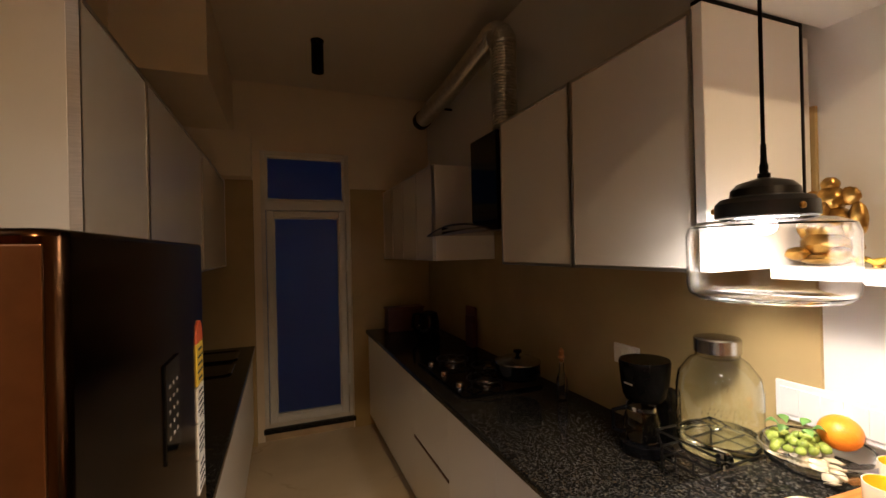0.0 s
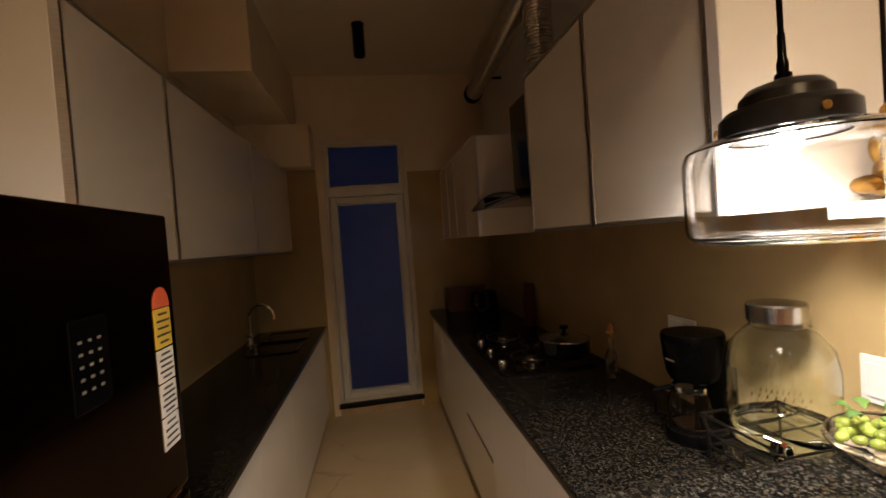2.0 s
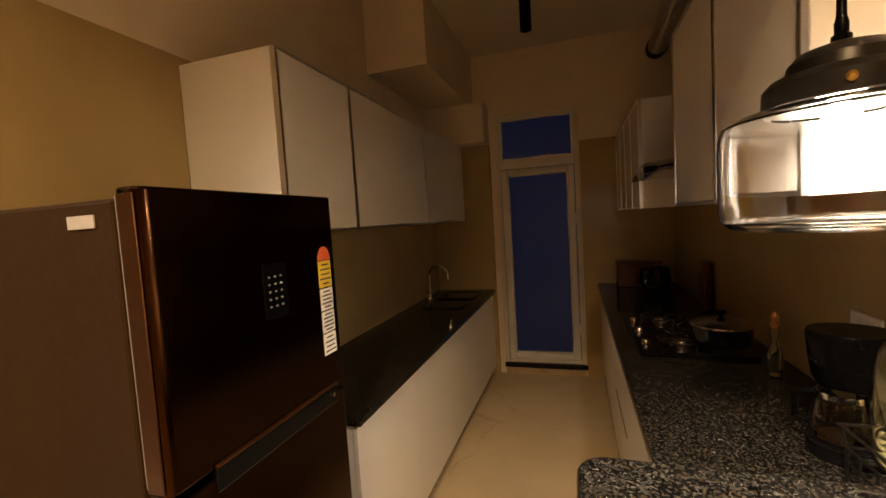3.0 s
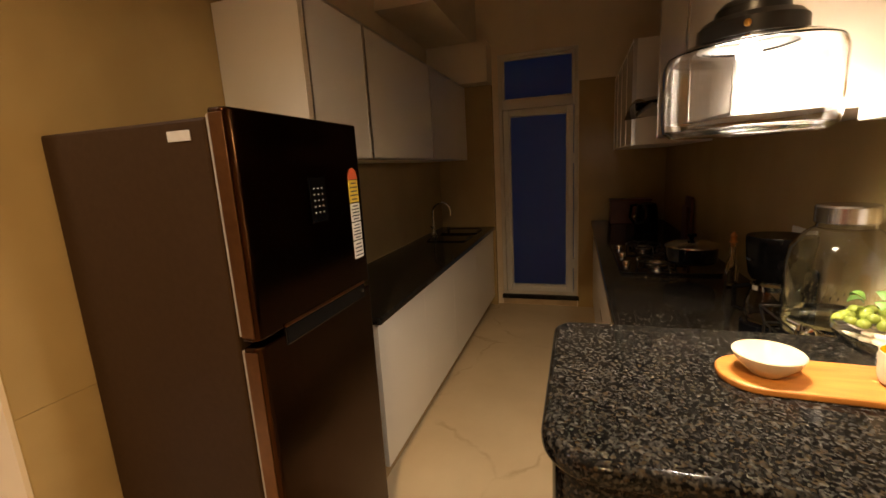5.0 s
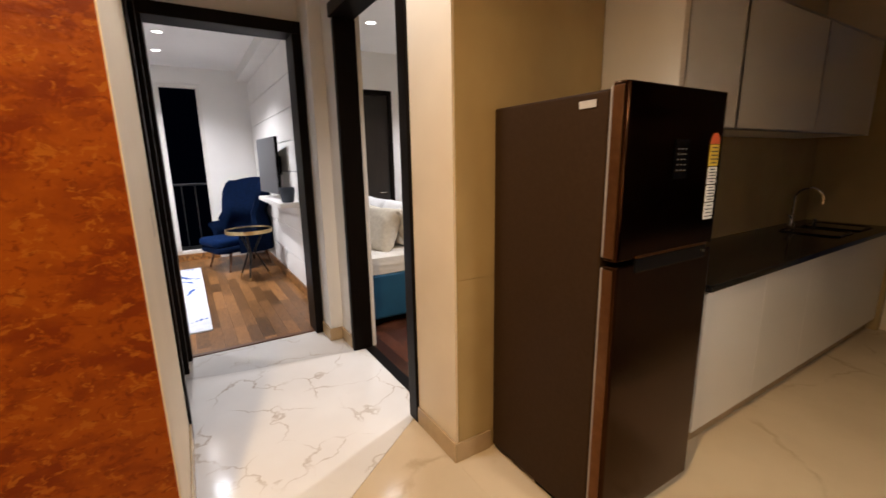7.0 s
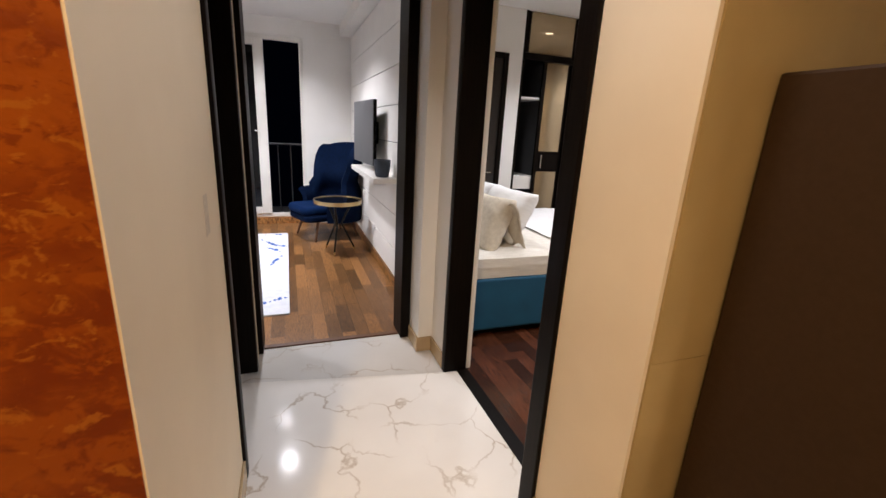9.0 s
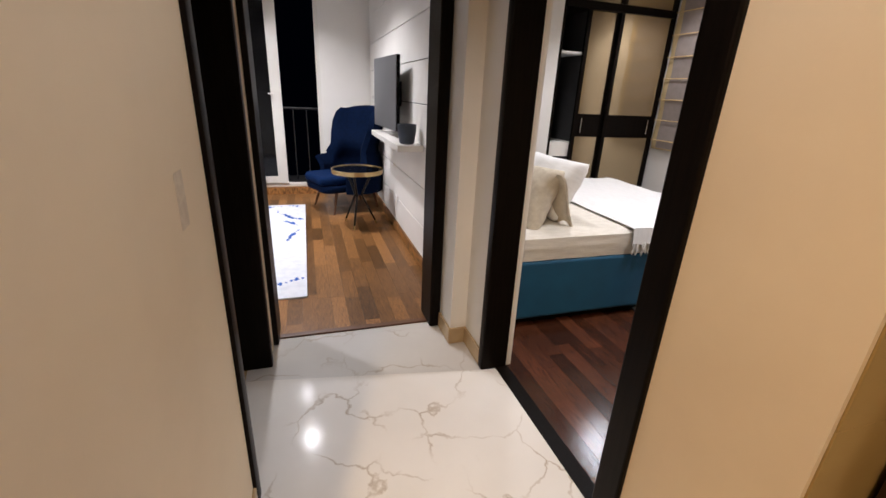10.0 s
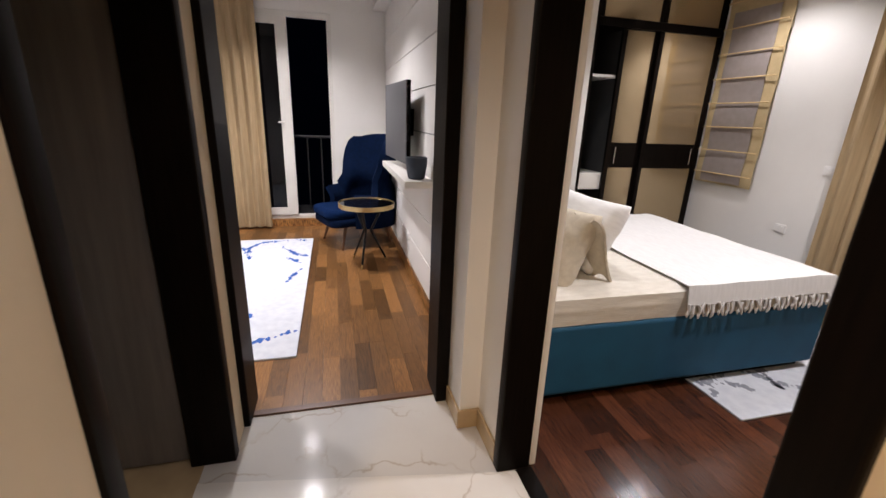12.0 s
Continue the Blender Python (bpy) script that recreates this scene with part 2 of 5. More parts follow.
M_FROST.node_tree.nodes["Principled BSDF"].inputs["Transmission Weight"].default_value = 1.0
M_PAPER = mat("white_sticker_paper", (0.74, 0.72, 0.68), 0.6, 0, (0.70, 0.68, 0.64), 15)
M_LABEL = mat("grey_white_label_paper", (0.50, 0.47, 0.42), 0.5, 0, (0.44, 0.41, 0.37), 40)
M_STICKER_Y = mat("yellow_sticker_paper", (0.72, 0.52, 0.05), 0.55, 0, (0.68, 0.48, 0.05), 15)
M_STICKER_R = mat("red_sticker_paper", (0.62, 0.10, 0.04), 0.55, 0, (0.66, 0.14, 0.05), 15)
M_SEAL = mat("grey_door_seal", (0.30, 0.26, 0.21), 0.6, 0, (0.26, 0.22, 0.18), 12)
M_SYMBOL = mat("dim_grey_print", (0.22, 0.21, 0.19), 0.5, 0, (0.18, 0.17, 0.155), 20)
M_INK = mat("dark_print", (0.03, 0.03, 0.04), 0.6, 0, (0.045, 0.045, 0.055), 30)
M_BRASS = mat("antique_brass", (0.45, 0.27, 0.07), 0.28, 1.0, (0.22, 0.12, 0.03), 45, bump=0.3, bump_scale=120)
M_GOLD_RIM = mat("pale_gold_metal", (0.62, 0.46, 0.22), 0.30, 1.0, (0.55, 0.40, 0.19), 20)
M_NAVY = mat("navy_wool_cloth", (0.0016, 0.0075, 0.029), 0.9, 0, (0.0012, 0.0055, 0.021), 30, bump=0.25, bump_scale=350, spec=0.08)
M_NAVY_LIGHT = mat("blue_seat_cloth", (0.0028, 0.014, 0.056), 0.9, 0, (0.002, 0.011, 0.044), 30, bump=0.25, bump_scale=350, spec=0.08)
M_TEAL = mat("teal_velvet", (0.005, 0.076, 0.150), 0.75, 0, (0.004, 0.060, 0.122), 5, bump=0.12, bump_scale=250)
M_LINEN = mat("white_linen", (0.78, 0.77, 0.75), 0.9, 0, (0.72, 0.71, 0.69), 14, bump=0.2, bump_scale=160, stretch=(1, 5, 1))
M_SHEET = mat("ivory_crinkled_cotton", (0.70, 0.66, 0.58), 0.9, 0, (0.62, 0.58, 0.50), 26, bump=0.5, bump_scale=46, stretch=(1, 0.5, 6))
M_TOWEL = mat("oatmeal_cotton", (0.60, 0.54, 0.43), 0.95, 0, (0.52, 0.46, 0.36), 30, bump=0.35, bump_scale=200)
M_RUG = mat("white_rug_pile", (0.72, 0.74, 0.78), 0.95, 0, (0.64, 0.66, 0.71), 18, bump=0.5, bump_scale=260)
M_RUG_BLUE = mat("blue_rug_pile", (0.030, 0.10, 0.42), 0.95, 0, (0.05, 0.15, 0.48), 25, bump=0.5, bump_scale=260)
M_RUG_GREY = mat("grey_rug_pile", (0.22, 0.23, 0.27), 0.95, 0, (0.32, 0.33, 0.37), 25, bump=0.5, bump_scale=260)
M_PLANK = mat("walnut_laminate_plank", (0.070, 0.030, 0.010), 0.34, 0, (0.350, 0.165, 0.052), 5, stretch=(1.3, 16, 4), vary=0.55, bump=0.04, bump_scale=60, contrast=(0.36, 0.66), spec=0.3)
M_PLANK_RED = mat("dark_merbau_plank", (0.030, 0.010, 0.006), 0.16, 0, (0.125, 0.044, 0.020), 5, stretch=(1.3, 16, 4), vary=0.55, bump=0.03, bump_scale=60, contrast=(0.36, 0.68))
M_GAP = mat("dark_board_joint", (0.040, 0.020, 0.010), 0.6, 0, (0.050, 0.026, 0.013), 10)
M_CURTAIN = mat("beige_curtain_cloth", (0.42, 0.30, 0.165), 0.9, 0, (0.35, 0.25, 0.135), 12, stretch=(6, 6, 0.4), bump=0.15, bump_scale=200)
M_BLIND = mat("sheer_beige_blind_cloth", (0.52, 0.40, 0.22), 0.85, 0, (0.47, 0.36, 0.19), 18, bump=0.1, bump_scale=200)
M_BLIND_GREY = mat("grey_mauve_blind_cloth", (0.30, 0.255, 0.235), 0.85, 0, (0.27, 0.23, 0.21), 18)
M_DOWEL = mat("pale_wood_dowel", (0.66, 0.48, 0.24), 0.5, 0, (0.60, 0.43, 0.21), 18)
M_WARD_GLASS = mat("beige_lacquered_glass", (0.46, 0.35, 0.21), 0.05, 0.65, (0.43, 0.33, 0.195), 2, spec=0.9)
# wardrobe laminate; its dark grey also paints shade in side room and panel grooves
M_GREY_LAM_SHADE = mat("dark_grey_laminate_and_shade", (0.055, 0.055, 0.056), 0.45, 0, (0.045, 0.045, 0.046), 8)
M_TV = mat("grey_matt_screen", (0.10, 0.10, 0.105), 0.35, 0, (0.09, 0.09, 0.095), 4)
M_SOCKET = mat("white_switch_plastic", (0.78, 0.76, 0.73), 0.35, 0, (0.74, 0.72, 0.69), 9)
M_BULB = glowing("lit_lamp_glass", (1.0, 0.86, 0.64), 36.0)
M_DOWNLIGHT = glowing("lit_downlight", (1.0, 0.92, 0.82), 6.0)
M_DUSK = glowing("dusk_glow", (0.035, 0.15, 0.42), 0.023)
M_ROD_GREY = mat("dark_grey_metal", (0.06, 0.06, 0.062), 0.4, 0.7, (0.05, 0.05, 0.052), 20)
M_LEG_WOOD = mat("walnut_leg", (0.14, 0.06, 0.025), 0.4, 0, (0.10, 0.042, 0.018), 12, stretch=(8, 8, 1))


# ---------------------------------------------------------------- mesh helpers
def mesh_of(bm, name, material, smooth=True, crease=32):
    """Smooth shading, but for sharp edges and for the rims of large flat faces."""
    me = bpy.data.meshes.new(name)
    bm.normal_update()
    if smooth:
        for f in bm.faces:
            f.smooth = True
        for e in bm.edges:
            if len(e.link_faces) == 2:
                a, b = e.link_faces
                turn = math.degrees(a.normal.angle(b.normal, 0.0))
                p, q = sorted((a.calc_area(), b.calc_area()))
                e.smooth = not (turn > crease or (turn > 4 and q > 12 * p and crease < 60))
    bm.to_mesh(me)
    bm.free()
    me.materials.append(material)
    return me


def part(name, bm, material, parent, label="", crease=32):
    ob = new(name, mesh_of(bm, name, material, True, crease))
    ob.parent = parent
    if label:
        tagged(ob, label)
    return ob


def thing(name, bm, material, label, category, group="", kind=""):
    return tagged(new(name, mesh_of(bm, name, material)), label, category, group, kind)


def empty(name, place, label, category, group="", kind=""):
    ob = new(name)
    ob.location = place
    ob.empty_display_size = 0.05
    return tagged(ob, label, category, group, kind)


def box(x0, x1, y0, y1, z0, z1, bevel=0.0, seg=2, bm=None):
    bm = bm or bmesh.new()
    r = bmesh.ops.create_cube(bm, size=1.0)
    vs = r["verts"]
    for v in vs:
        v.co = Vector(((x0 + x1) / 2 + v.co.x * (x1 - x0), (y0 + y1) / 2 + v.co.y * (y1 - y0), (z0 + z1) / 2 + v.co.z * (z1 - z0)))
    if bevel:
        es = list({e for v in vs for e in v.link_edges})
        bmesh.ops.bevel(bm, geom=es, offset=bevel, segments=seg, affect="EDGES", profile=0.5)
    return bm


def lathe(profile, n=32, centre=(0, 0, 0), bm=None):
    """A turned shape from (radius, height) pairs."""
    bm = bm or bmesh.new()
    rings = []
    for r, z in profile:
        if r < 1e-5:
            rings.append([bm.verts.new((centre[0], centre[1], centre[2] + z))])
        else:
            rings.append([bm.verts.new((centre[0] + r * math.cos(2 * math.pi * i / n), centre[1] + r * math.sin(2 * math.pi * i / n), centre[2] + z)) for i in range(n)])
    for a, b in zip(rings, rings[1:]):
        for i in range(n):
            j = (i + 1) % n
            if len(a) == 1 and len(b) == 1:
                continue
            if len(a) == 1:
                bm.faces.new((a[0], b[j], b[i]))
            elif len(b) == 1:
                bm.faces.new((a[i], a[j], b[0]))
            else:
                bm.faces.new((a[i], a[j], b[j], b[i]))
    bmesh.ops.remove_doubles(bm, verts=bm.verts[:], dist=1e-6)
    bmesh.ops.recalc_face_normals(bm, faces=bm.faces[:])
    return bm


def tube(points, radius, n=8, bm=None, closed=False):
    """A round rod along points."""
    bm = bm or bmesh.new()
    pts = [Vector(p) for p in points]
    rings = []
    for i, p in enumerate(pts):
        a = pts[i - 1] if i or closed else p
        b = pts[(i + 1) % len(pts)] if i < len(pts) - 1 or closed else p
        d = (b - a).normalized()
        u = d.orthogonal().normalized() if not rings else (last_u - d * last_u.dot(d)).normalized()
        last_u = u
        w = d.cross(u)
        rad = radius[i] if isinstance(radius, (list, tuple)) else radius
        rings.append([bm.verts.new(p + rad * (u * math.cos(2 * math.pi * k / n) + w * math.sin(2 * math.pi * k / n))) for k in range(n)])
    pairs = list(zip(rings, rings[1:])) + ([(rings[-1], rings[0])] if closed else [])
    for a, b in pairs:
        for k in range(n):
            bm.faces.new((a[k], a[(k + 1) % n], b[(k + 1) % n], b[k]))
    if not closed:
        bm.faces.new(rings[0][::-1])
        bm.faces.new(rings[-1])
    bmesh.ops.recalc_face_normals(bm, faces=bm.faces[:])
    return bm


def slab(outline, z0, z1, bevel=0.0, seg=3, bm=None):
    """An outline in plan, raised from z0 to z1, with rounded upper and lower edges."""
    bm = bm or bmesh.new()
    vs = [bm.verts.new((x, y, z0)) for x, y in outline]
    f = bm.faces.new(vs)
    r = bmesh.ops.extrude_face_region(bm, geom=[f])
    for g in r["geom"]:
        if isinstance(g, bmesh.types.BMVert):
            g.co.z = z1
    bmesh.ops.recalc_face_normals(bm, faces=bm.faces[:])
    if bevel:
        es = [e for e in bm.edges if abs(e.verts[0].co.z - e.verts[1].co.z) < 1e-6]
        bmesh.ops.bevel(bm, geom=es, offset=bevel, segments=seg, affect="EDGES", profile=0.5)
    return bm


def rounded(x0, x1, y0, y1, radii, n=8):
    """Rounded rectangle; radii for (x0,y0), (x1,y0), (x1,y1), (x0,y1)."""
    out = []
    for (cx, cy, a0), r in zip(((x0, y0, 180), (x1, y0, 270), (x1, y1, 0), (x0, y1, 90)), radii):
        sx, sy = (1 if cx == x0 else -1), (1 if cy == y0 else -1)
        if r < 1e-4:
            out.append((cx, cy))
            continue
        for i in range(n + 1):
            a = radians(a0 + 90 * i / n)
            out.append((cx + sx * r + r * math.cos(a), cy + sy * r + r * math.sin(a)))
    return out


def soft_grid(fn, nu, nv, thick=0.0, bm=None, close_u=False):
    """A sheet from fn(u, v), u and v from 0 to 1."""
    bm = bm or bmesh.new()
    g = [[bm.verts.new(fn(i / nu, j / nv)) for j in range(nv + 1)] for i in range(nu + (0 if close_u else 1))]
    m = len(g)
    for i in range(nu):
        for j in range(nv):
            bm.faces.new((g[i][j], g[(i + 1) % m][j], g[(i + 1) % m][j + 1], g[i][j + 1]))
    bmesh.ops.recalc_face_normals(bm, faces=bm.faces[:])
    if thick:
        bmesh.ops.solidify(bm, geom=bm.faces[:], thickness=thick)
    return bm


def structure(name, bm, material, label, category):
    return thing(name, bm, material, label, category, "", "structure")


# ---------------------------------------------------------------- setting
CEIL, LOW = 3.12, 2.74
XR = 2.19          # kitchen's right wall
KY = 3.78          # kitchen's end wall
LY = -1.09         # corridor's left wall

structure("floor_kitchen", box(-0.0, XR, 0.0, KY + 0.2, -0.2, 0.0), M_BEIGE_MARBLE, "polished beige marble kitchen floor with faint brown veins", "floor")
structure("floor_living", box(-0.6, 4.3, -4.4, 0.0, -0.2, -0.001), M_BEIGE_MARBLE, "polished beige marble living room floor", "floor")
def corridor_floor():
    return slab([(-1.632, LY - 0.12), (0.02, LY - 0.12), (0.02, LY), (0.37, LY), (-0.43, 0.0), (-0.43, 0.12), (-1.412, 0.12)], -0.2, 0.003)


structure("floor_corridor", corridor_floor(), M_WHITE_MARBLE, "polished white marble corridor floor with brown veins", "floor")
structure("floor_corridor_end", slab([(-2.01, LY - 0.12), (-1.6335, LY - 0.12), (-1.4135, 0.12), (-2.01, 0.12)], -0.2, -0.004), M_GREY_MARBLE, "polished grey-white marble slab before the lounge door", "floor")
structure("floor_bathroom", box(-2.01, -0.6, -2.4, LY - 0.12, -0.2, -0.002), M_SKIRT, "tan stone floor of the unlit side room", "floor")

# kitchen's left wall and the wall that divides it from the bedroom
structure("wall_kitchen_west", box(-0.14, 0.0, 0.012, KY + 0.2, 2.215, CEIL), M_WALL, "cream painted kitchen side wall", "wall")
structure("wall_corridor_corner", box(-0.14, 0.001, 0.0, 0.012, 0.0, CEIL), M_WALL, "cream painted wall corner beside the fridge", "wall")
structure("wall_kitchen_west_tiled", box(-0.14, 0.0, 0.012, KY + 0.2, 0.0, 2.215), M_TILE, "yellow-beige tiled kitchen side wall", "wall")
structure("wall_corridor_north", box(-0.375, -0.14, 0.0, 0.14, 0.0, CEIL), M_WALL, "cream painted wall end between bedroom door and kitchen", "wall")
structure("wall_corridor_lintel", box(-1.47, -0.375, 0.0, 0.14, 2.44, CEIL), M_WALL, "cream painted lintel above the bedroom door", "wall")
structure("wall_corridor_post", box(-1.735, -1.47, 0.02, 0.14, 0.0, CEIL), M_WALL_WHITE, "off-white painted wall between two dark door frames", "wall")
structure("wall_end_post", box(-2.15, -1.735, -0.078, 0.14, 0.0, CEIL), M_WALL_WHITE, "off-white painted wall corner beside the lounge door", "wall")
structure("wall_end_lintel", box(-2.15, -2.01, -1.24, -0.078, 2.44, CEIL), M_WALL_WHITE, "off-white painted lintel above the lounge door", "wall")
structure("wall_end_west", box(-2.15, -2.01, -4.4, -1.12, 0.0, CEIL), M_WALL_WHITE, "off-white painted wall behind the side room", "wall")
structure("wall_corridor_south", box(-0.885, 0.020, LY - 0.12, LY, 0.0, CEIL), M_WALL, "cream painted corridor wall with a faint smudge", "wall")
structure("wall_corridor_south_lintel", box(-2.01, -0.885, LY - 0.12, LY, 2.44, CEIL), M_WALL, "cream painted lintel above the dark side door", "wall")
structure("wall_corridor_south_stub", box(-2.01, -1.77, LY - 0.12, LY, 0.0, 2.44), M_WALL, "cream painted wall stub beside the side door", "wall")
structure("wall_corridor_south_return", box(0.020, 0.087, LY - 0.001, LY + 0.003, 0.0, CEIL), M_WALL, "cream painted wall edge beside the orange wall", "wall")
structure("wall_orange", box(0.020, 0.088, -4.4, LY - 0.001, 0.0, CEIL), M_ORANGE, "burnt orange sponge-textured feature wall", "wall")
structure("wall_living_south", box(0.02, 4.3, -4.5, -4.4, 0.0, CEIL), M_WALL, "cream painted living room wall", "wall")
structure("wall_living_east", box(4.3, 4.4, -4.4, -0.1, 0.0, CEIL), M_WALL, "cream painted living room side wall", "wall")
structure("wall_living_return", box(XR + 0.12, 4.4, -0.1, 0.02, 0.0, CEIL), M_WALL, "cream painted wall return beside the dining counter", "wall")
structure("wall_kitchen_east", box(XR, XR + 0.12, -0.1, KY + 0.2, 0.0, CEIL), M_WALL_WHITE, "off-white painted wall behind the kitchen counter", "wall")
structure("ceiling_kitchen", box(-0.14, XR + 0.12, 0.6, KY + 0.2, CEIL, CEIL + 0.1), M_CEIL, "matt painted kitchen ceiling", "ceiling")
structure("beam_dining", box(1.15, XR, 0.10, 0.505, 2.205, CEIL - 0.021), M_CEIL_WHITE, "white painted dropped beam over the bar counter", "beam")
structure("ceiling_living", box(-0.10, 4.4, -4.5, 0.6, CEIL - 0.02, CEIL + 0.1), M_CEIL_WHITE, "white painted living room ceiling", "ceiling")
structure("ceiling_corridor", box(-2.01, 0.0, -2.4, 0.14, LOW, LOW + 0.1), M_CEIL_WHITE, "white painted low corridor ceiling", "ceiling")
# dark wall colour stands in for the side room's lack of light
structure("wall_bathroom_south", box(-2.01, -0.6, -2.5, -2.4, 0.0, CEIL), M_GREY_LAM_SHADE, "side room wall coloured dark grey as if unlit", "wall")
structure("wall_bathroom_east", box(-0.6, -0.5, -2.5, LY - 0.12, 0.0, CEIL), M_GREY_LAM_SHADE, "side wall of the side room coloured dark grey as if unlit", "wall")

# kitchen's end wall with the glazed door's opening
DX0, DX1, DZT = 0.645, 1.405, 2.535
for nm, b in (("wall_kitchen_north_left", (-0.14, DX0, 0, CEIL)), ("wall_kitchen_north_right", (DX1, XR + 0.12, 0, CEIL)),
              ("wall_kitchen_north_head", (DX0, DX1, DZT, CEIL))):
    structure(nm, box(b[0], b[1], KY, KY + 0.2, b[2], b[3]), M_WALL, "cream painted end wall around the glazed kitchen door", "wall")
structure("sill_kitchen_door", box(DX0, DX1, KY + 0.004, KY + 0.2, 0.0, 0.065), M_SKIRT, "cream stone riser under the glazed kitchen door", "sill")
structure("threshold_kitchen_door", box(DX0 - 0.01, DX1 + 0.02, KY - 0.02, KY + 0.2, 0.065, 0.108, 0.004), M_GRANITE, "black granite threshold under the glazed kitchen door", "threshold")
structure("backdrop_dusk", box(DX0 - 1.2, DX1 + 1.2, KY + 0.9, KY + 0.95, -0.5, 3.8), M_DUSK, "deep blue dusk light outside the kitchen door", "backdrop")
structure("bulkhead_kitchen", box(0.0, 0.445, 2.43, KY, 2.62, CEIL), M_WALL, "cream painted dropped beam over the wall cabinets", "beam")
structure("bulkhead_kitchen_low", box(0.0, 0.587, 3.53, KY, 2.26, 2.62), M_WALL, "cream painted beam in the kitchen corner", "beam")
structure("pilaster_kitchen", box(0.0, 0.587, KY - 0.06, KY - 0.002, 0.0, 2.26), M_TILE, "beige tiled pilaster at the sink's end", "pilaster")

# ---------------------------------------------------------------- doors and door frames
def door_frame(name, place, bars, label, material=M_DARK_WOOD):
    root = empty(name, place, label, "door frame", "", "structure")
    for nm, b in bars:
        part(nm, box(*[v - o for v, o in zip(b, (place[0], place[0], place[1], place[1], place[2], place[2]))], 0.006), material, root)
    return root


door_frame("door_1", (-2.01, -0.60, 0), [
    ("jamb", (-2.16, -1.938, -0.148, -0.080, 0, 2.36)), ("jamb", (-2.16, -1.938, -1.130, -1.060, 0, 2.36)),
    ("head", (-2.16, -1.938, -1.130, -0.080, 2.36, 2.445))], "dark wenge door frame of the lounge")
door_frame("door_2", (-0.94, 0.07, 0), [
    ("jamb", (-1.482, -1.428, 0.004, 0.155, 0, 2.36)), ("jamb", (-0.463, -0.370, -0.016, 0.155, 0, 2.36)),
    ("head", (-1.482, -0.370, -0.016, 0.155, 2.36, 2.445))], "dark wenge door frame of the bedroom")
door_frame("door_3", (-1.4, -1.15, 0), [
    ("jamb", (-0.945, -0.880, -1.23, -1.076, 0, 2.36)), ("jamb", (-1.785, -1.725, -1.26, -1.082, 0, 2.36)),
    ("head", (-1.785, -0.880, -1.23, -1.080, 2.36, 2.445))], "dark wenge door frame of the unlit side room")
structure("trim_bedroom_jamb", box(-1.478, -1.44, 0.158, 0.19, 0, 2.4, 0.004), M_WALL_WHITE, "white painted strip behind the bedroom door frame", "trim")
d = empty("side_room_door", (-1.785, -1.27, 0), "grey satin flush door standing open in the unlit side room", "door")
part("door_leaf", box(-0.02, 0.02, -0.70, -0.0, 0.01, 2.34, 0.003), M_GREY_DOOR, d)
hb = tube([(0.02, -0.62, 1.0), (0.06, -0.62, 1.0), (0.06, -0.51, 1.0)], 0.009)
part("door_handle", hb, M_STEEL, d, "brushed steel lever handle")
# glazed kitchen door
gd = empty("glazed_kitchen_door", (DX0, KY + 0.06, 0.108), "white upvc door and fanlight with frosted panes, dusk outside", "door")
W_, H_ = DX1 - DX0, DZT - 0.108
def bars_of(x0, x1, z0, z1, w, y0, y1):
    return [(x0, x0 + w, y0, y1, z0, z1), (x1 - w, x1, y0, y1, z0, z1), (x0 + w, x1 - w, y0, y1, z1 - w, z1), (x0 + w, x1 - w, y0, y1, z0, z0 + w)]
for b in bars_of(0.0, W_, 0.0, H_, 0.036, -0.05, 0.02):
    part("outer_frame", box(*b, 0.004), M_BROWN_UPVC, gd)
part("transom", box(0.036, W_ - 0.036, -0.05, 0.02, 1.905, 1.985, 0.006), M_UPVC, gd)
for b in bars_of(0.036, W_ - 0.036, 1.985, H_ - 0.036, 0.024, -0.035, 0.015):
    part("fanlight_frame", box(*b, 0.004), M_UPVC, gd)
part("pane", box(0.06, W_ - 0.06, -0.008, 0.0, 2.009, H_ - 0.06), M_FROST, gd, "blue frosted fanlight pane")
for b in bars_of(0.042, W_ - 0.042, 0.04, 1.90, 0.058, -0.062, 0.015):
    part("sash", box(*b, 0.008), M_UPVC, gd)
for b in bars_of(0.098, W_ - 0.098, 0.096, 1.844, 0.014, -0.048, 0.0):
    part("bead", box(*b, 0.003), M_UPVC, gd)
part("pane", box(0.104, W_ - 0.104, -0.008, 0.0, 0.102, 1.84), M_FROST, gd, "blue frosted glass door pane")
part("door_handle", tube([(0.075, -0.06, 0.92), (0.075, -0.095, 0.92), (0.075, -0.095, 1.03)], 0.009), M_UPVC, gd)
part("hinge", box(W_ - 0.05, W_ - 0.025, -0.075, -0.05, 0.30, 0.40, 0.004), M_UPVC, gd)
part("hinge", box(W_ - 0.05, W_ - 0.025, -0.075, -0.05, 1.35, 1.45, 0.004), M_UPVC, gd)

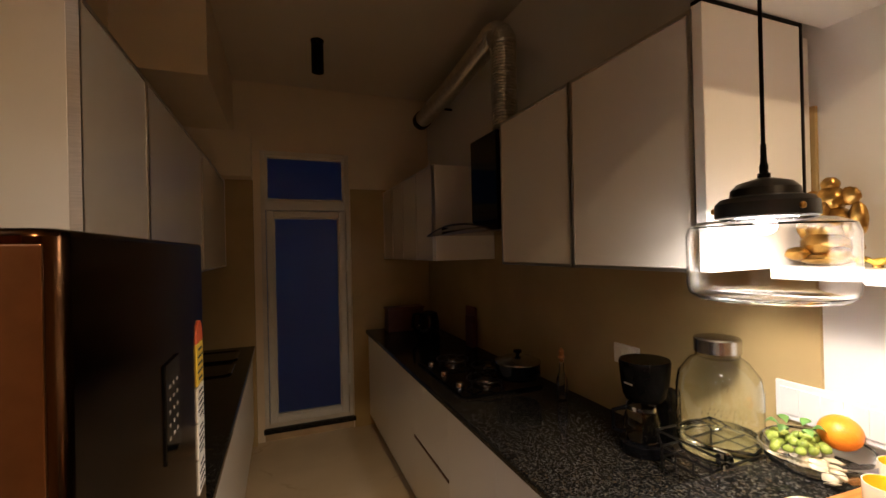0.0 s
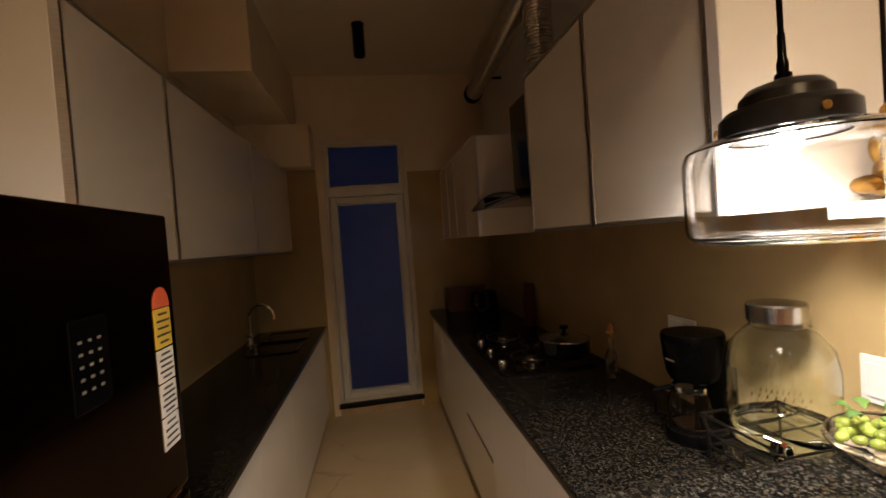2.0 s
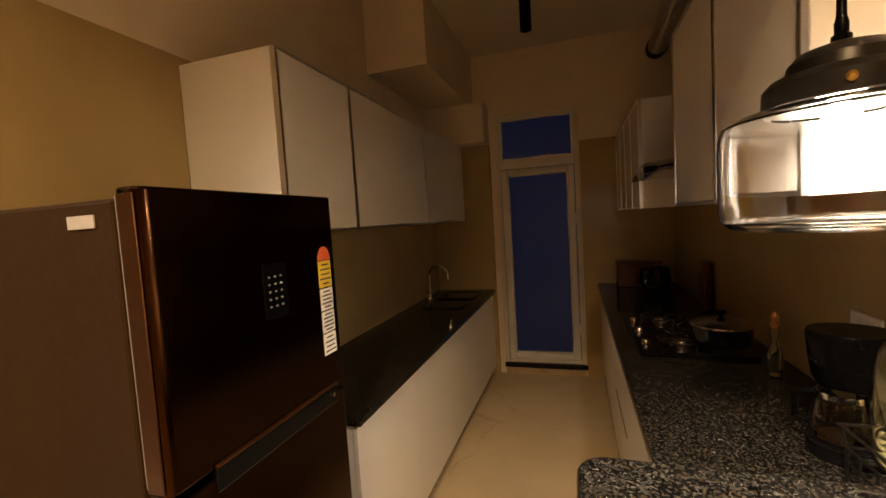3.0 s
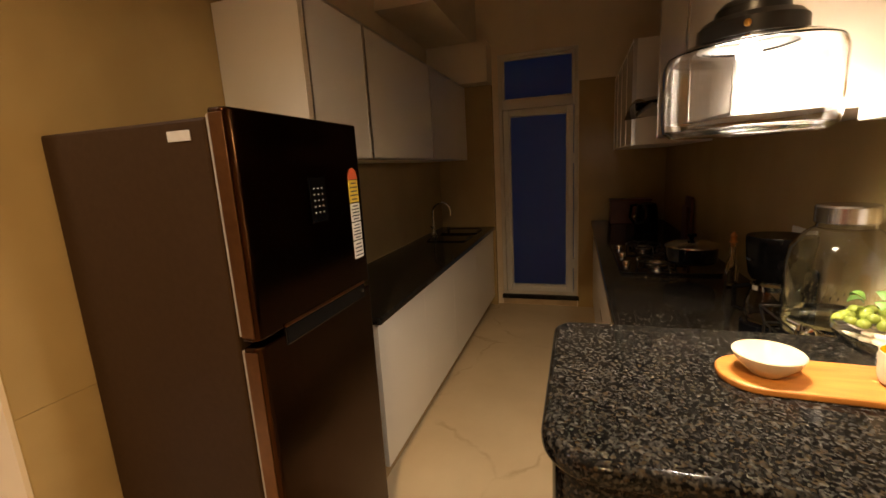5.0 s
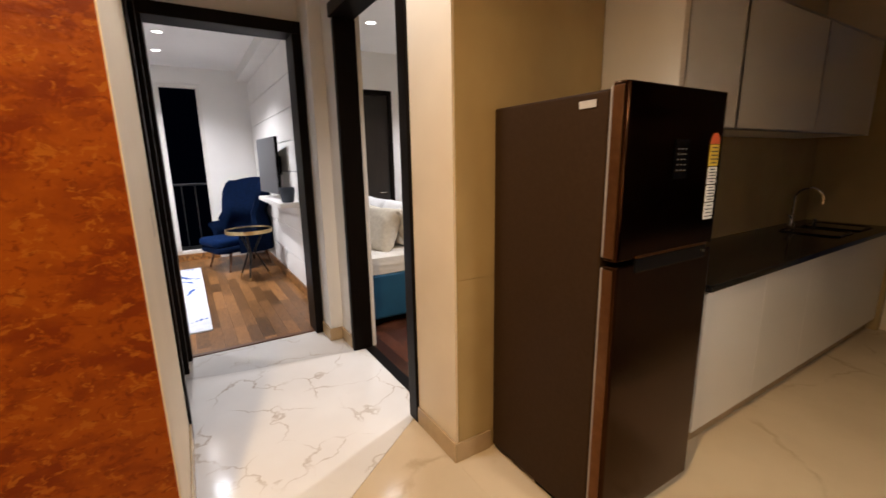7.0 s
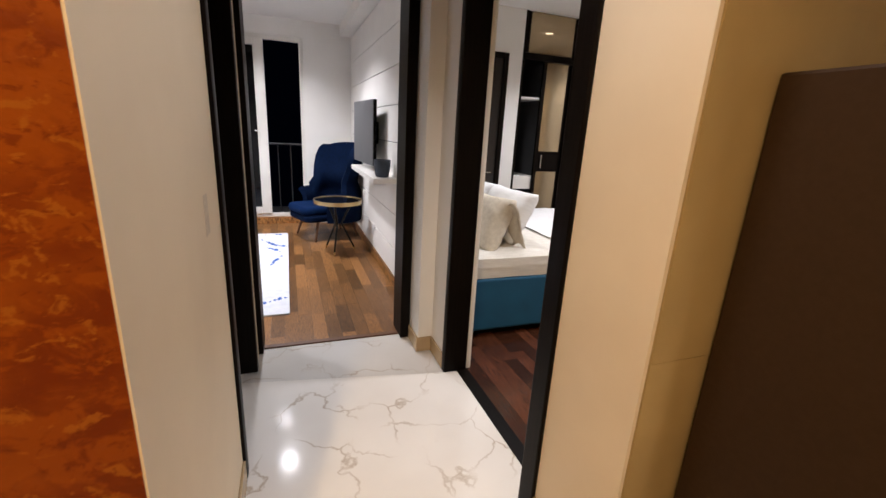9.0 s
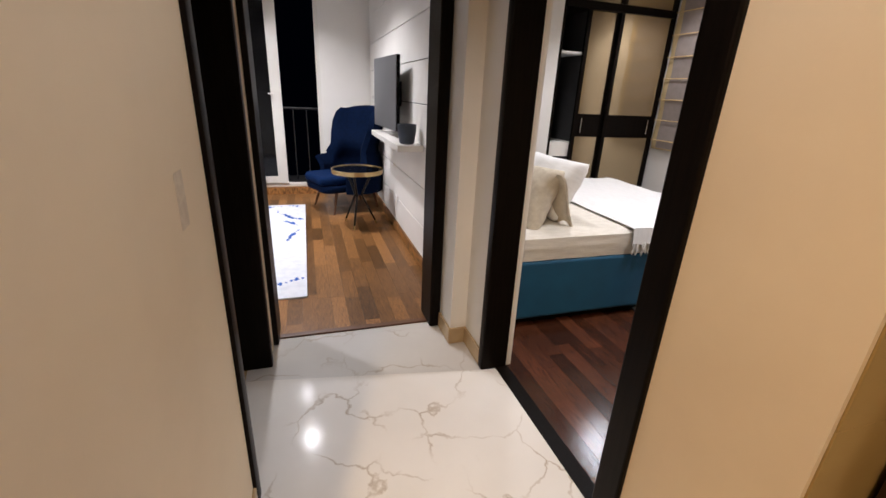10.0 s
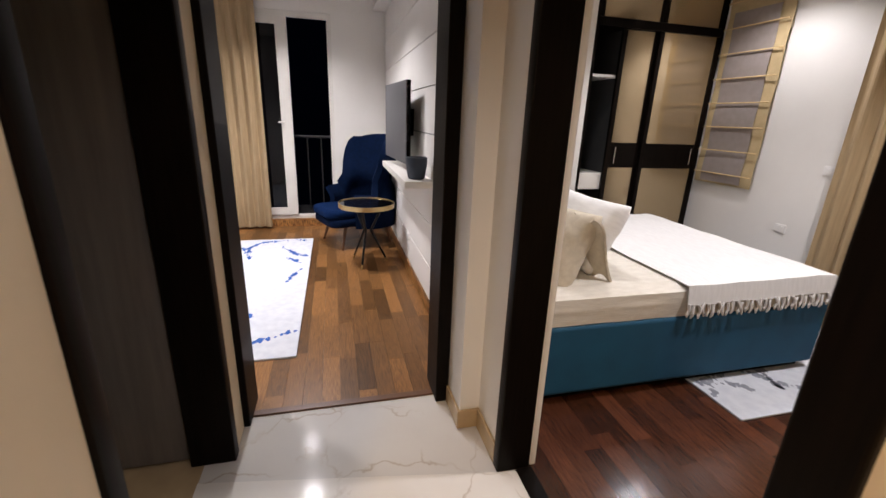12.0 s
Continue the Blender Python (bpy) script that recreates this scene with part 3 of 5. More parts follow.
# ---------------------------------------------------------------- kitchen, left side
LZ, RZ, PZ = 0.855, 0.895, 1.05
def base_unit(name, y0, y1, front, back, top, label, facing, drawers=0, group=""):
    """A floor unit with a plinth and one or more gloss fronts; facing +1 looks to +x."""
    root = empty(name, ((front + back) / 2, (y0 + y1) / 2, 0), label, "cabinet", group)
    ox, oy = root.location.x, root.location.y
    lo, hi = sorted((front - 0.02 * facing, back))
    part("carcass", box(lo - ox, hi - ox, y0 + 0.002 - oy, y1 - 0.002 - oy, 0.10, top), M_WHITE_LAM, root)
    a, b = sorted((front - 0.045 * facing, back))
    part("plinth", box(a - ox, b - ox, y0 + 0.002 - oy, y1 - 0.002 - oy, 0.0, 0.098), M_ALU if facing < 0 else M_SKIRT, root)
    cuts = {0: [(0.10, top - 0.012)], 2: [(0.10, 0.468), (0.488, top - 0.012)]}[drawers]
    for z0, z1 in cuts:
        f0, f1 = sorted((front - 0.018 * facing, front))
        fr = part("drawer_front" if drawers else "door", box(f0 - ox, f1 - ox, y0 + 0.001 - oy, y1 - 0.001 - oy, z0, z1, 0.0015), M_WHITE_LAM, root)
        if drawers and z0 < 0.2:
            h0, h1 = sorted((front - 0.016 * facing, front + 0.002 * facing))
            part("handle_profile", box(h0 - ox, h1 - ox, y0 + 0.004 - oy, y1 - 0.004 - oy, z1 + 0.002, z1 + 0.018, 0.002), M_FRIDGE_EDGE, fr, "dark bronze grip profile")
    return root


for y0, y1 in ((1.0, 1.60), (1.60, 2.20), (2.20, 2.90), (2.90, KY - 0.065)):
    base_unit("floor_cabinet", y0, y1, 0.560, 0.004, LZ - 0.034, "white gloss floor cabinet under the sink counter", 1, 0, "sink side floor cabinets")
lb = slab(rounded(0.002, 0.585, 0.985, KY - 0.062, (0, 0.01, 0.01, 0)), LZ - 0.034, LZ, 0.006)
worktop = thing("worktop", lb, M_GRANITE, "polished black granite worktop with a sunk double sink", "worktop")
sink = empty("double_sink", (0.28, 3.18, LZ), "dark double bowl sink let into black granite", "sink")
def bowl_cut(cx, cy, w, l, d):
    bm = bmesh.new()
    out = [rounded(cx - w / 2 * s, cx + w / 2 * s, cy - l / 2 * s, cy + l / 2 * s, (0.05, 0.05, 0.05, 0.05)) for s in (1.0, 0.97, 0.86)]
    rings = [[bm.verts.new((x, y, z)) for x, y in o] for o, z in zip(out, (0.002, 0.010, 0.003))]
    for a, b in zip(rings, rings[1:]):
        for i in range(len(a)):
            bm.faces.new((a[i], a[(i + 1) % len(a)], b[(i + 1) % len(a)], b[i]))
    bm.faces.new(rings[-1])
    bmesh.ops.recalc_face_normals(bm, faces=bm.faces[:])
    return bm
for cy in (-0.19, 0.22):
    part("basin", bowl_cut(0.03, cy, 0.36, 0.34, 0.16), M_BLACK_GLOSS, sink)
    part("drain_cup", box(-0.12, -0.095, cy - 0.012, cy + 0.012, 0.004, 0.05, 0.004), M_STEEL, sink, "small steel overflow fitting")
fa = empty("kitchen_faucet", (0.09, 3.18, LZ), "chrome gooseneck kitchen faucet behind the sink", "faucet")
part("base", lathe([(0, 0), (0.026, 0), (0.026, 0.012), (0.018, 0.03), (0.016, 0.10), (0, 0.10)], 20), M_CHROME, fa)
sp = [(0, 0, 0.08)] + [(0.09 - 0.09 * math.cos(a), 0.0, 0.22 + 0.09 * math.sin(a)) for a in [math.pi * i / 12 for i in range(13)]] + [(0.18, 0, 0.19)]
part("spout", tube(sp, 0.011, 10), M_CHROME, fa)
part("lever", tube([(0, 0, 0.06), (0.0, -0.05, 0.085), (0, -0.08, 0.10)], 0.008), M_CHROME, fa)

# left wall cabinets
LCX, LCB, LCT = 0.423, 1.544, 2.182
def wall_unit(name, y0, y1, front, back, zb, zt, label, facing, group, glassy=True, leaves=1):
    root = empty(name, ((front + back) / 2, (y0 + y1) / 2, zb), label, "cabinet", group)
    ox, oy, oz = root.location
    lo, hi = sorted((front - 0.022 * facing, back))
    part("carcass", box(lo - ox, hi - ox, y0 + 0.001 - oy, y1 - 0.001 - oy, 0, zt - oz, 0.001), M_WHITE_LAM, root)
    step = (y1 - y0) / leaves
    for i in range(leaves):
        a, b = y0 + i * step + 0.002, y0 + (i + 1) * step - 0.002
        f0, f1 = sorted((front - 0.020 * facing, front - 0.003 * facing))
        dr = part("door", box(f0 - ox, f1 - ox, a + 0.010 - oy, b - 0.010 - oy, 0.010, zt - oz - 0.010, 0.001), M_CAB_GLASS, root)
        g0, g1 = sorted((front - 0.022 * facing, front))
        bm = bmesh.new()
        for q in ((a, a + 0.010, 0.0, zt - oz), (b - 0.010, b, 0.0, zt - oz), (a + 0.010, b - 0.010, 0.0, 0.010), (a + 0.010, b - 0.010, zt - oz - 0.010, zt - oz)):
            box(g0 - ox, g1 - ox, q[0] - oy, q[1] - oy, q[2], q[3], 0.0, bm=bm)
        part("door_frame", bm, M_ALU, dr, "thin aluminium door edge")
    return root


for y0, y1 in ((0.893, 1.377), (1.377, 2.34), (2.34, 3.299)):
    wall_unit("wall_cabinet", y0, y1, LCX, 0.003, LCB, LCT, "white glass-fronted wall cabinet with aluminium edges", 1, "sink side wall cabinets")
structure("splashback_west", box(0.001, 0.012, 0.9, KY - 0.066, LZ + 0.002, LCB + 0.4), M_TILE, "beige tiled splashback behind the sink", "splashback")

# ---------------------------------------------------------------- kitchen, right side
RX = 1.53
for (y0, y1), dr in zip(((0.57, 1.255), (1.255, 1.755), (1.755, 2.336), (2.336, 3.06), (3.06, KY - 0.01)), (0, 0, 2, 0, 0)):
    base_unit("floor_cabinet", y0, y1, RX + 0.025, XR - 0.004, RZ - 0.034, "white gloss drawer cabinet under the hob counter" if dr else "white gloss floor cabinet under the hob counter", -1, dr, "hob side floor cabinets")
thing("worktop", slab(rounded(RX, XR - 0.016, 0.56, KY - 0.002, (0.01, 0, 0, 0.01)), RZ - 0.034, RZ, 0.006), M_GRANITE, "polished black granite worktop on the hob side", "worktop")
structure("splashback_east", box(XR - 0.014, XR - 0.001, 0.52, KY - 0.002, RZ - 0.03, 2.0), M_TILE, "beige tiled splashback behind the hob", "splashback")
structure("splashback_north", box(DX1 + 0.01, XR - 0.016, KY - 0.012, KY - 0.001, 0.0, 2.215), M_TILE, "beige tiles on the end wall beside the kitchen door", "splashback")

RCX, RCB, RCT = 1.724, 1.559, 2.188
wall_unit("wall_cabinet", 0.53, 0.986, RCX, XR - 0.016, RCB, RCT, "white glass-fronted wall cabinet beside the pendant lamp", -1, "hob side wall cabinets")
wall_unit("wall_cabinet", 0.986, 1.471, RCX, XR - 0.016, RCB, RCT, "white glass-fronted wall cabinet beside the cooker hood", -1, "hob side wall cabinets")
wall_unit("wall_cabinet", 2.384, 3.10, RCX, XR - 0.016, RCB, RCT, "white glass-fronted wall cabinet beyond the cooker hood", -1, "hob side wall cabinets", leaves=2)
wall_unit("wall_cabinet", 3.10, KY - 0.014, RCX, XR - 0.016, RCB, RCT, "white glass-fronted wall cabinet in the far corner", -1, "hob side wall cabinets", leaves=2)
ep = empty("cabinet_end_panel", (1.93, 0.517, RCB), "white end panel with dark edge strip on the wall cabinets", "panel")
part("panel", box(-0.206, 0.155, -0.014, 0.012, 0, RCT - RCB + 0.004, 0.002), M_WHITE_LAM, ep)
part("edge_strip", box(-0.206, 0.155, -0.016, 0.014, RCT - RCB + 0.004, RCT - RCB + 0.014, 0.001), M_DARK_WOOD, ep)
part("edge_strip", box(0.155, 0.166, -0.016, 0.014, 0, RCT - RCB + 0.014, 0.001), M_DARK_WOOD, ep)
hd = empty("cooker_hood", (1.93, 1.93, 1.72), "black curved-glass cooker hood with a flat upright body", "cooker hood")
part("body", box(-0.06, 0.19, -0.16, 0.16, 0.05, 0.54, 0.004), M_BLACK_GLOSS, hd)
def hood_glass(u, v):
    y = -0.44 + 0.88 * v
    return (-0.25 + 0.44 * u, y, 0.055 * (1 - (2 * v - 1) ** 2) * 0.9 + 0.03 * math.sin(u * math.pi / 2))
part("canopy", soft_grid(hood_glass, 10, 20, 0.008), M_BLACK_GLOSS, hd, "curved black glass canopy")
part("filter", box(-0.2, 0.19, -0.3, 0.3, -0.005, 0.02, 0.003), M_STEEL, hd)
# ribbed foil duct
du = empty("exhaust_duct", (1.96, 1.83, 2.33), "ribbed aluminium foil exhaust duct from the hood to the wall", "duct")
def ribbed(points, r, per=0.016):
    pts, rad, n = [], [], 0
    P_ = [Vector(p) for p in points]
    for a, b in zip(P_, P_[1:]):
        k = max(1, int((b - a).length / (per / 2)))
        for i in range(k):
            pts.append(a.lerp(b, i / k))
            rad.append(r * (1.0 if n % 2 else 0.93))
            n += 1
    pts.append(P_[-1])
    rad.append(r)
    return tube(pts, rad, 16)
part("riser", ribbed([(0, 0, -0.05), (0, 0, 0.40)], 0.072), M_FOIL, du)
el = [(0, 0.13 - 0.13 * math.cos(a), 0.40 + 0.11 * math.sin(a)) for a in [math.pi / 2 * i / 8 for i in range(9)]]
part("elbow", ribbed(el, 0.075), M_FOIL, du)
part("run", ribbed([(0, 0.13, 0.51), (0.04, 1.0, 0.48), (0.05, 1.55, 0.47)], 0.070), M_FOIL, du)
part("end_collar", tube([(0.05, 1.53, 0.47), (0.05, 1.60, 0.47)], 0.078, 20), M_BLACK, du)
part("bracket", tube([(0.05, 1.2, 0.46), (0.19, 1.2, 0.46)], 0.01), M_BLACK, du)

# ceiling downlight cylinder in the kitchen
cl = empty("ceiling_spot_cylinder", (1.07, 2.87, CEIL), "black cylinder surface spotlight, unlit, under the kitchen ceiling", "ceiling light")
part("body", lathe([(0, 0), (0.042, 0), (0.042, -0.225), (0.036, -0.228), (0.034, -0.21), (0, -0.21)], 28), M_BLACK, cl)
part("rose", lathe([(0.046, 0), (0.046, -0.006), (0.042, -0.008)], 28), M_BLACK, cl)

cv = empty("ceiling_speaker", (1.06, 2.06, CEIL), "round pale ceiling speaker grille in the kitchen", "speaker")
part("grille", lathe([(0.088, 0), (0.088, -0.006), (0.080, -0.010), (0, -0.010)], 36), M_CEIL_WHITE, cv)
# hob and pans
hob = empty("gas_hob", (1.86, 2.06, RZ), "black glass gas hob with steel burners and knobs", "hob")
part("glass_top", slab(rounded(-0.24, 0.22, -0.37, 0.37, (0.02,) * 4), 0.002, 0.014, 0.003), M_BLACK_GLOSS, hob)
for bx_, by_, r in ((-0.06, 0.22, 0.048), (0.08, 0.0, 0.04), (-0.05, -0.22, 0.055)):
    part("burner", lathe([(0, 0.014), (r, 0.014), (r, 0.022), (r * 0.7, 0.030), (r * 0.66, 0.040), (r * 0.3, 0.043), (0, 0.043)], 24, (bx_, by_, 0)), M_STEEL, hob)
    ring = bmesh.new()
    for k in range(4):
        a = k * math.pi / 2 + 0.4
        tube([(bx_ + 0.03 * math.cos(a), by_ + 0.03 * math.sin(a), 0.050), (bx_ + 0.105 * math.cos(a), by_ + 0.105 * math.sin(a), 0.050), (bx_ + 0.11 * math.cos(a), by_ + 0.11 * math.sin(a), 0.014)], 0.005, 6, ring)
    tube([(bx_ + 0.10 * math.cos(2 * math.pi * k / 24), by_ + 0.10 * math.sin(2 * math.pi * k / 24), 0.046) for k in range(24)], 0.004, 6, ring, True)
    part("pan_support", ring, M_BLACK_METAL, hob)
for by_ in (-0.22, 0.0, 0.22):
    part("knob", lathe([(0, 0.014), (0.021, 0.014), (0.020, 0.034), (0.016, 0.040), (0, 0.040)], 20, (-0.2, by_, 0)), M_CHROME, hob, "chrome hob knob")
def pot(x, y, z, r, h, label, lid=True, handles="two"):
    root = empty("cooking_pot", (x, y, z), label, "pot")
    part("body", lathe([(0, 0), (r * 0.9, 0), (r, 0.012), (r, h), (r + 0.004, h + 0.003), (r - 0.004, h), (r - 0.004, 0.01), (0, 0.008)], 32), M_BLACK_GLOSS, root)
    if lid:
        l_ = part("lid", lathe([(r + 0.004, h + 0.003), (r + 0.003, h + 0.010), (r * 0.7, h + 0.026), (0.02, h + 0.034), (0, h + 0.034)], 32), M_STEEL, root, "steel-rimmed lid")
        part("knob", lathe([(0, h + 0.033), (0.008, h + 0.033), (0.010, h + 0.045), (0.022, h + 0.052), (0.020, h + 0.064), (0, h + 0.066)], 20), M_BLACK, l_)
    for s in ((-1, 1) if handles == "two" else (1,)):
        part("handle", tube([(0.02, s * r, h - 0.02), (0.02, s * (r + 0.045), h - 0.012), (-0.02, s * (r + 0.045), h - 0.012), (-0.02, s * r, h - 0.02)], 0.008), M_BLACK, root)
    return root
pot(1.94, 1.72, RZ + 0.0675, 0.115, 0.075, "black cooking pot with a steel-rimmed lid on the hob")

# things at the far end of the counter
kb = empty("wooden_box", (1.86, 3.60, RZ), "red-brown wooden box with a raised edge on the counter", "box")
part("body", box(-0.17, 0.17, -0.07, 0.07, 0.0, 0.20, 0.006), M_RED_WOOD, kb)
part("rim", box(-0.176, 0.176, -0.076, 0.076, 0.20, 0.22, 0.004), M_RED_WOOD, kb)
bl = empty("black_kettle", (1.93, 3.10, RZ), "glossy black electric kettle at the back of the counter", "kettle")
part("body", lathe([(0, 0), (0.085, 0), (0.09, 0.02), (0.085, 0.15), (0.07, 0.22), (0.03, 0.235), (0, 0.235)], 28), M_BLACK_GLOSS, bl)
part("handle", tube([(-0.06, 0.05, 0.21), (-0.10, 0.09, 0.20), (-0.11, 0.10, 0.10), (-0.07, 0.06, 0.05)], 0.012), M_BLACK, bl)
part("switch", box(-0.095, -0.08, -0.02, 0.0, 0.10, 0.13, 0.003), M_CHROME, bl, "small chrome switch")
for k, (y_, h_, w_) in enumerate(((2.74, 0.30, 0.17), (2.70, 0.24, 0.14))):
    cb = empty("chopping_board", (XR - 0.04 - 0.03 * k, y_, RZ), "red-brown wooden chopping board leaning on the tiles", "chopping board", "boards leaning on the tiles")
    part("board", slab(rounded(-w_ / 2, w_ / 2, 0, h_, (0.02,) * 4), -0.009, 0.009, 0.004), M_RED_WOOD, cb)
    cb.matrix_world = Matrix.Translation(cb.location) @ Euler((radians(90), 0, radians(90))).to_matrix().to_4x4() @ pose(0, 0, 0, 0, 0, 0)
ob_ = empty("oil_bottle", (2.05, 1.50, RZ), "thin clear glass bottle with an amber stopper", "bottle")
part("bottle", lathe([(0, 0), (0.024, 0), (0.026, 0.01), (0.026, 0.10), (0.012, 0.14), (0.011, 0.19), (0.014, 0.192), (0.012, 0.19), (0.009, 0.14), (0.022, 0.10), (0.022, 0.012), (0, 0.01)], 24), M_GLASS, ob_)
part("stopper", lathe([(0, 0.185), (0.010, 0.185), (0.010, 0.2), (0.018, 0.205), (0.012, 0.215), (0.014, 0.235), (0.004, 0.25), (0, 0.252)], 16), M_TRAY, ob_, "amber wooden stopper")

# coffee maker
cf = empty("coffee_maker", (2.01, 0.965, RZ), "glossy black drip coffee maker with a glass jug", "coffee maker")
def oval(rx, ry, n=32):
    return [(rx * math.cos(2 * math.pi * i / n), ry * math.sin(2 * math.pi * i / n)) for i in range(n)]
part("base", slab(oval(0.105, 0.095), 0, 0.045, 0.008), M_BLACK_GLOSS, cf)
part("column", box(0.045, 0.10, -0.075, 0.075, 0.04, 0.24, 0.015), M_BLACK, cf)
bm = bmesh.new()
rings = []
for s, z in ((0.80, 0.195), (0.92, 0.215), (1.0, 0.26), (1.06, 0.318), (1.07, 0.335), (1.03, 0.343)):
    rings.append([bm.verts.new((x * s, y * s, z)) for x, y in oval(0.098, 0.090)])
for a, b in zip(rings, rings[1:]):
    for i in range(32):
        bm.faces.new((a[i], a[(i + 1) % 32], b[(i + 1) % 32], b[i]))
bm.faces.new(rings[0][::-1])
bm.faces.new(rings[-1])
bmesh.ops.recalc_face_normals(bm, faces=bm.faces[:])
part("filter_housing", bm, M_BLACK, cf)
cf.scale = (0.86, 0.86, 0.95)
part("trim_mark", box(-0.0995, -0.097, -0.032, 0.012, 0.262, 0.268, 0.0005), M_CHROME, cf, "small silver nameplate bar")
jug = part("jug", lathe([(0, 0.048), (0.062, 0.048), (0.075, 0.075), (0.074, 0.115), (0.058, 0.165), (0.055, 0.175), (0.052, 0.172), (0.070, 0.112), (0.071, 0.078), (0.058, 0.052), (0, 0.052)], 32, (-0.02, 0, 0)), M_GLASS, cf, "clear glass jug")
part("jug_handle", tube([(-0.07, 0.03, 0.165), (-0.115, 0.06, 0.15), (-0.115, 0.06, 0.08), (-0.085, 0.04, 0.07)], 0.009), M_BLACK, jug)
part("jug_band", lathe([(0.057, 0.160), (0.060, 0.160), (0.060, 0.176), (0.057, 0.176)], 32, (-0.02, 0, 0)), M_CHROME, jug)

# drinks dispenser on its rack
rk = empty("wire_stand", (2.05, 0.722, RZ), "black wire stand under the glass drinks dispenser", "stand")
bm = bmesh.new()
for z, s in ((0.135, 0.122), (0.085, 0.112), (0.05, 0.112)):
    tube([(s, s, z), (-s, s, z), (-s, -s, z), (s, -s, z)], 0.0038, 6, bm, True)
for sx in (-1, 1):
    for sy in (-1, 1):
        tube([(0.122 * sx, 0.122 * sy, 0.135), (0.112 * sx, 0.112 * sy, 0.085), (0.112 * sx, 0.112 * sy, 0.004)], 0.0038, 6, bm)
for k in (-0.06, 0.0, 0.06):
    tube([(-0.115, k, 0.085), (0.115, k, 0.085)], 0.003, 6, bm)
    tube([(-0.115, k, 0.085), (-0.115, k, 0.05)], 0.003, 6, bm)
    tube([(k, -0.115, 0.085), (k, -0.115, 0.05)], 0.003, 6, bm)
part("wire_frame", bm, M_BLACK_METAL, rk)
js = empty("drinks_dispenser", (2.05, 0.722, RZ + 0.089), "clear glass drinks dispenser jar with a steel lid, part filled", "dispenser")
outer = [(0, 0), (0.098, 0.0), (0.112, 0.012), (0.116, 0.05), (0.116, 0.20), (0.108, 0.245), (0.080, 0.285), (0.060, 0.30), (0.056, 0.318)]
inner = [(r - 0.004, z + (0.006 if z < 0.02 else 0.0)) for r, z in outer[::-1][:-1]] + [(0, 0.006)]
part("jar", lathe(outer + inner, 40), M_GREEN_GLASS, js).visible_shadow = False
part("water", lathe([(0, 0.007), (0.092, 0.007), (0.107, 0.020), (0.1115, 0.05), (0.1115, 0.062), (0, 0.062)], 40), M_WATER, js).visible_shadow = False
part("lid", lathe([(0.062, 0.312), (0.064, 0.314), (0.064, 0.352), (0.060, 0.357), (0, 0.358)], 36), M_STEEL, js, "brushed steel screw lid")
tp = part("tap", lathe([(0, 0), (0.022, 0), (0.022, 0.008), (0.012, 0.012), (0.012, 0.055), (0, 0.055)], 20), M_CHROME, js, "chrome tap")
tp.matrix_local = pose(-0.088, -0.076, 0.036, 0, -90, 41)
part("spout", tube([(-0.108, -0.094, 0.04), (-0.128, -0.111, 0.036), (-0.132, -0.114, 0.005)], 0.009, 10), M_CHROME, js)
part("tap_lever", tube([(-0.122, -0.106, 0.045), (-0.118, -0.102, 0.068), (-0.135, -0.08, 0.074)], 0.006, 8), M_CHROME, js)
bm = bmesh.new()
for k, (w_, z_) in enumerate(((0.05, 0.225), (0.035, 0.165), (0.055, 0.150), (0.045, 0.135), (0.038, 0.120))):
    for i in range(8):
        a = radians(222) + (i / 7 - 0.5) * w_ / 0.058
        tube([(0.1165 * math.cos(a), 0.1165 * math.sin(a), z_), (0.1165 * math.cos(a + 0.02), 0.1165 * math.sin(a + 0.02), z_ + 0.008)], 0.0012, 5, bm)
part("embossing", bm, M_GREEN_GLASS, js, "embossed lettering in the glass")["kind"] = "stuff"

# switch plates on the right wall
def plate(name, x, y0, y1, z0, z1, label, n, face=-1):
    root = empty(name, (x, (y0 + y1) / 2, (z0 + z1) / 2), label, "switch plate")
    h, w = (z1 - z0) / 2, (y1 - y0) / 2
    part("plate", box(-0.009, 0.0, -w, w, -h, h, 0.003), M_SOCKET, root)
    for i in range(n):
        a = -w + 0.012 + i * (2 * w - 0.024) / n
        part("module", box(-0.013, -0.008, a + 0.002, a + (2 * w - 0.024) / n - 0.002, -h * 0.7, h * 0.7, 0.001), M_SOCKET, root)
    return root
plate("switch_plate", XR - 0.016, 0.30, 0.63, 1.115, 1.225, "long white modular switch plate with a round knob above the counter", 6)
plate("switch_plate", XR - 0.016, 1.14, 1.28, 1.12, 1.205, "white socket plate on the tiles behind the coffee maker", 3)
part("knob", lathe([(0, 0), (0.016, 0.0), (0.015, 0.016), (0, 0.018)], 20), M_SOCKET, empty("regulator_knob", (XR - 0.030, 0.47, 1.17), "white round fan regulator knob on the switch plate", "knob")).matrix_local = pose(0, 0, 0, 0, -90, 0)

# ---------------------------------------------------------------- dining counter
out = rounded(1.345, XR - 0.002, -0.015, 0.575, (0.10, 0.0, 0.0, 0.06), 12)
bc = empty("bar_counter", (1.7, 0.3, 0), "raised black granite bar counter with rounded corner and deep apron", "counter")
def shift(o, dx, dy):
    return [(x - dx, y - dy) for x, y in o]
part("top", slab(shift(out, 1.7, 0.3), PZ - 0.042, PZ, 0.016, 4), M_GRANITE, bc)
out2 = rounded(1.363, XR - 0.004, 0.005, 0.555, (0.085, 0.0, 0.0, 0.05), 12)
part("apron", slab(shift(out2, 1.7, 0.3), PZ - 0.155, PZ - 0.042, 0.003), M_GRANITE, bc)
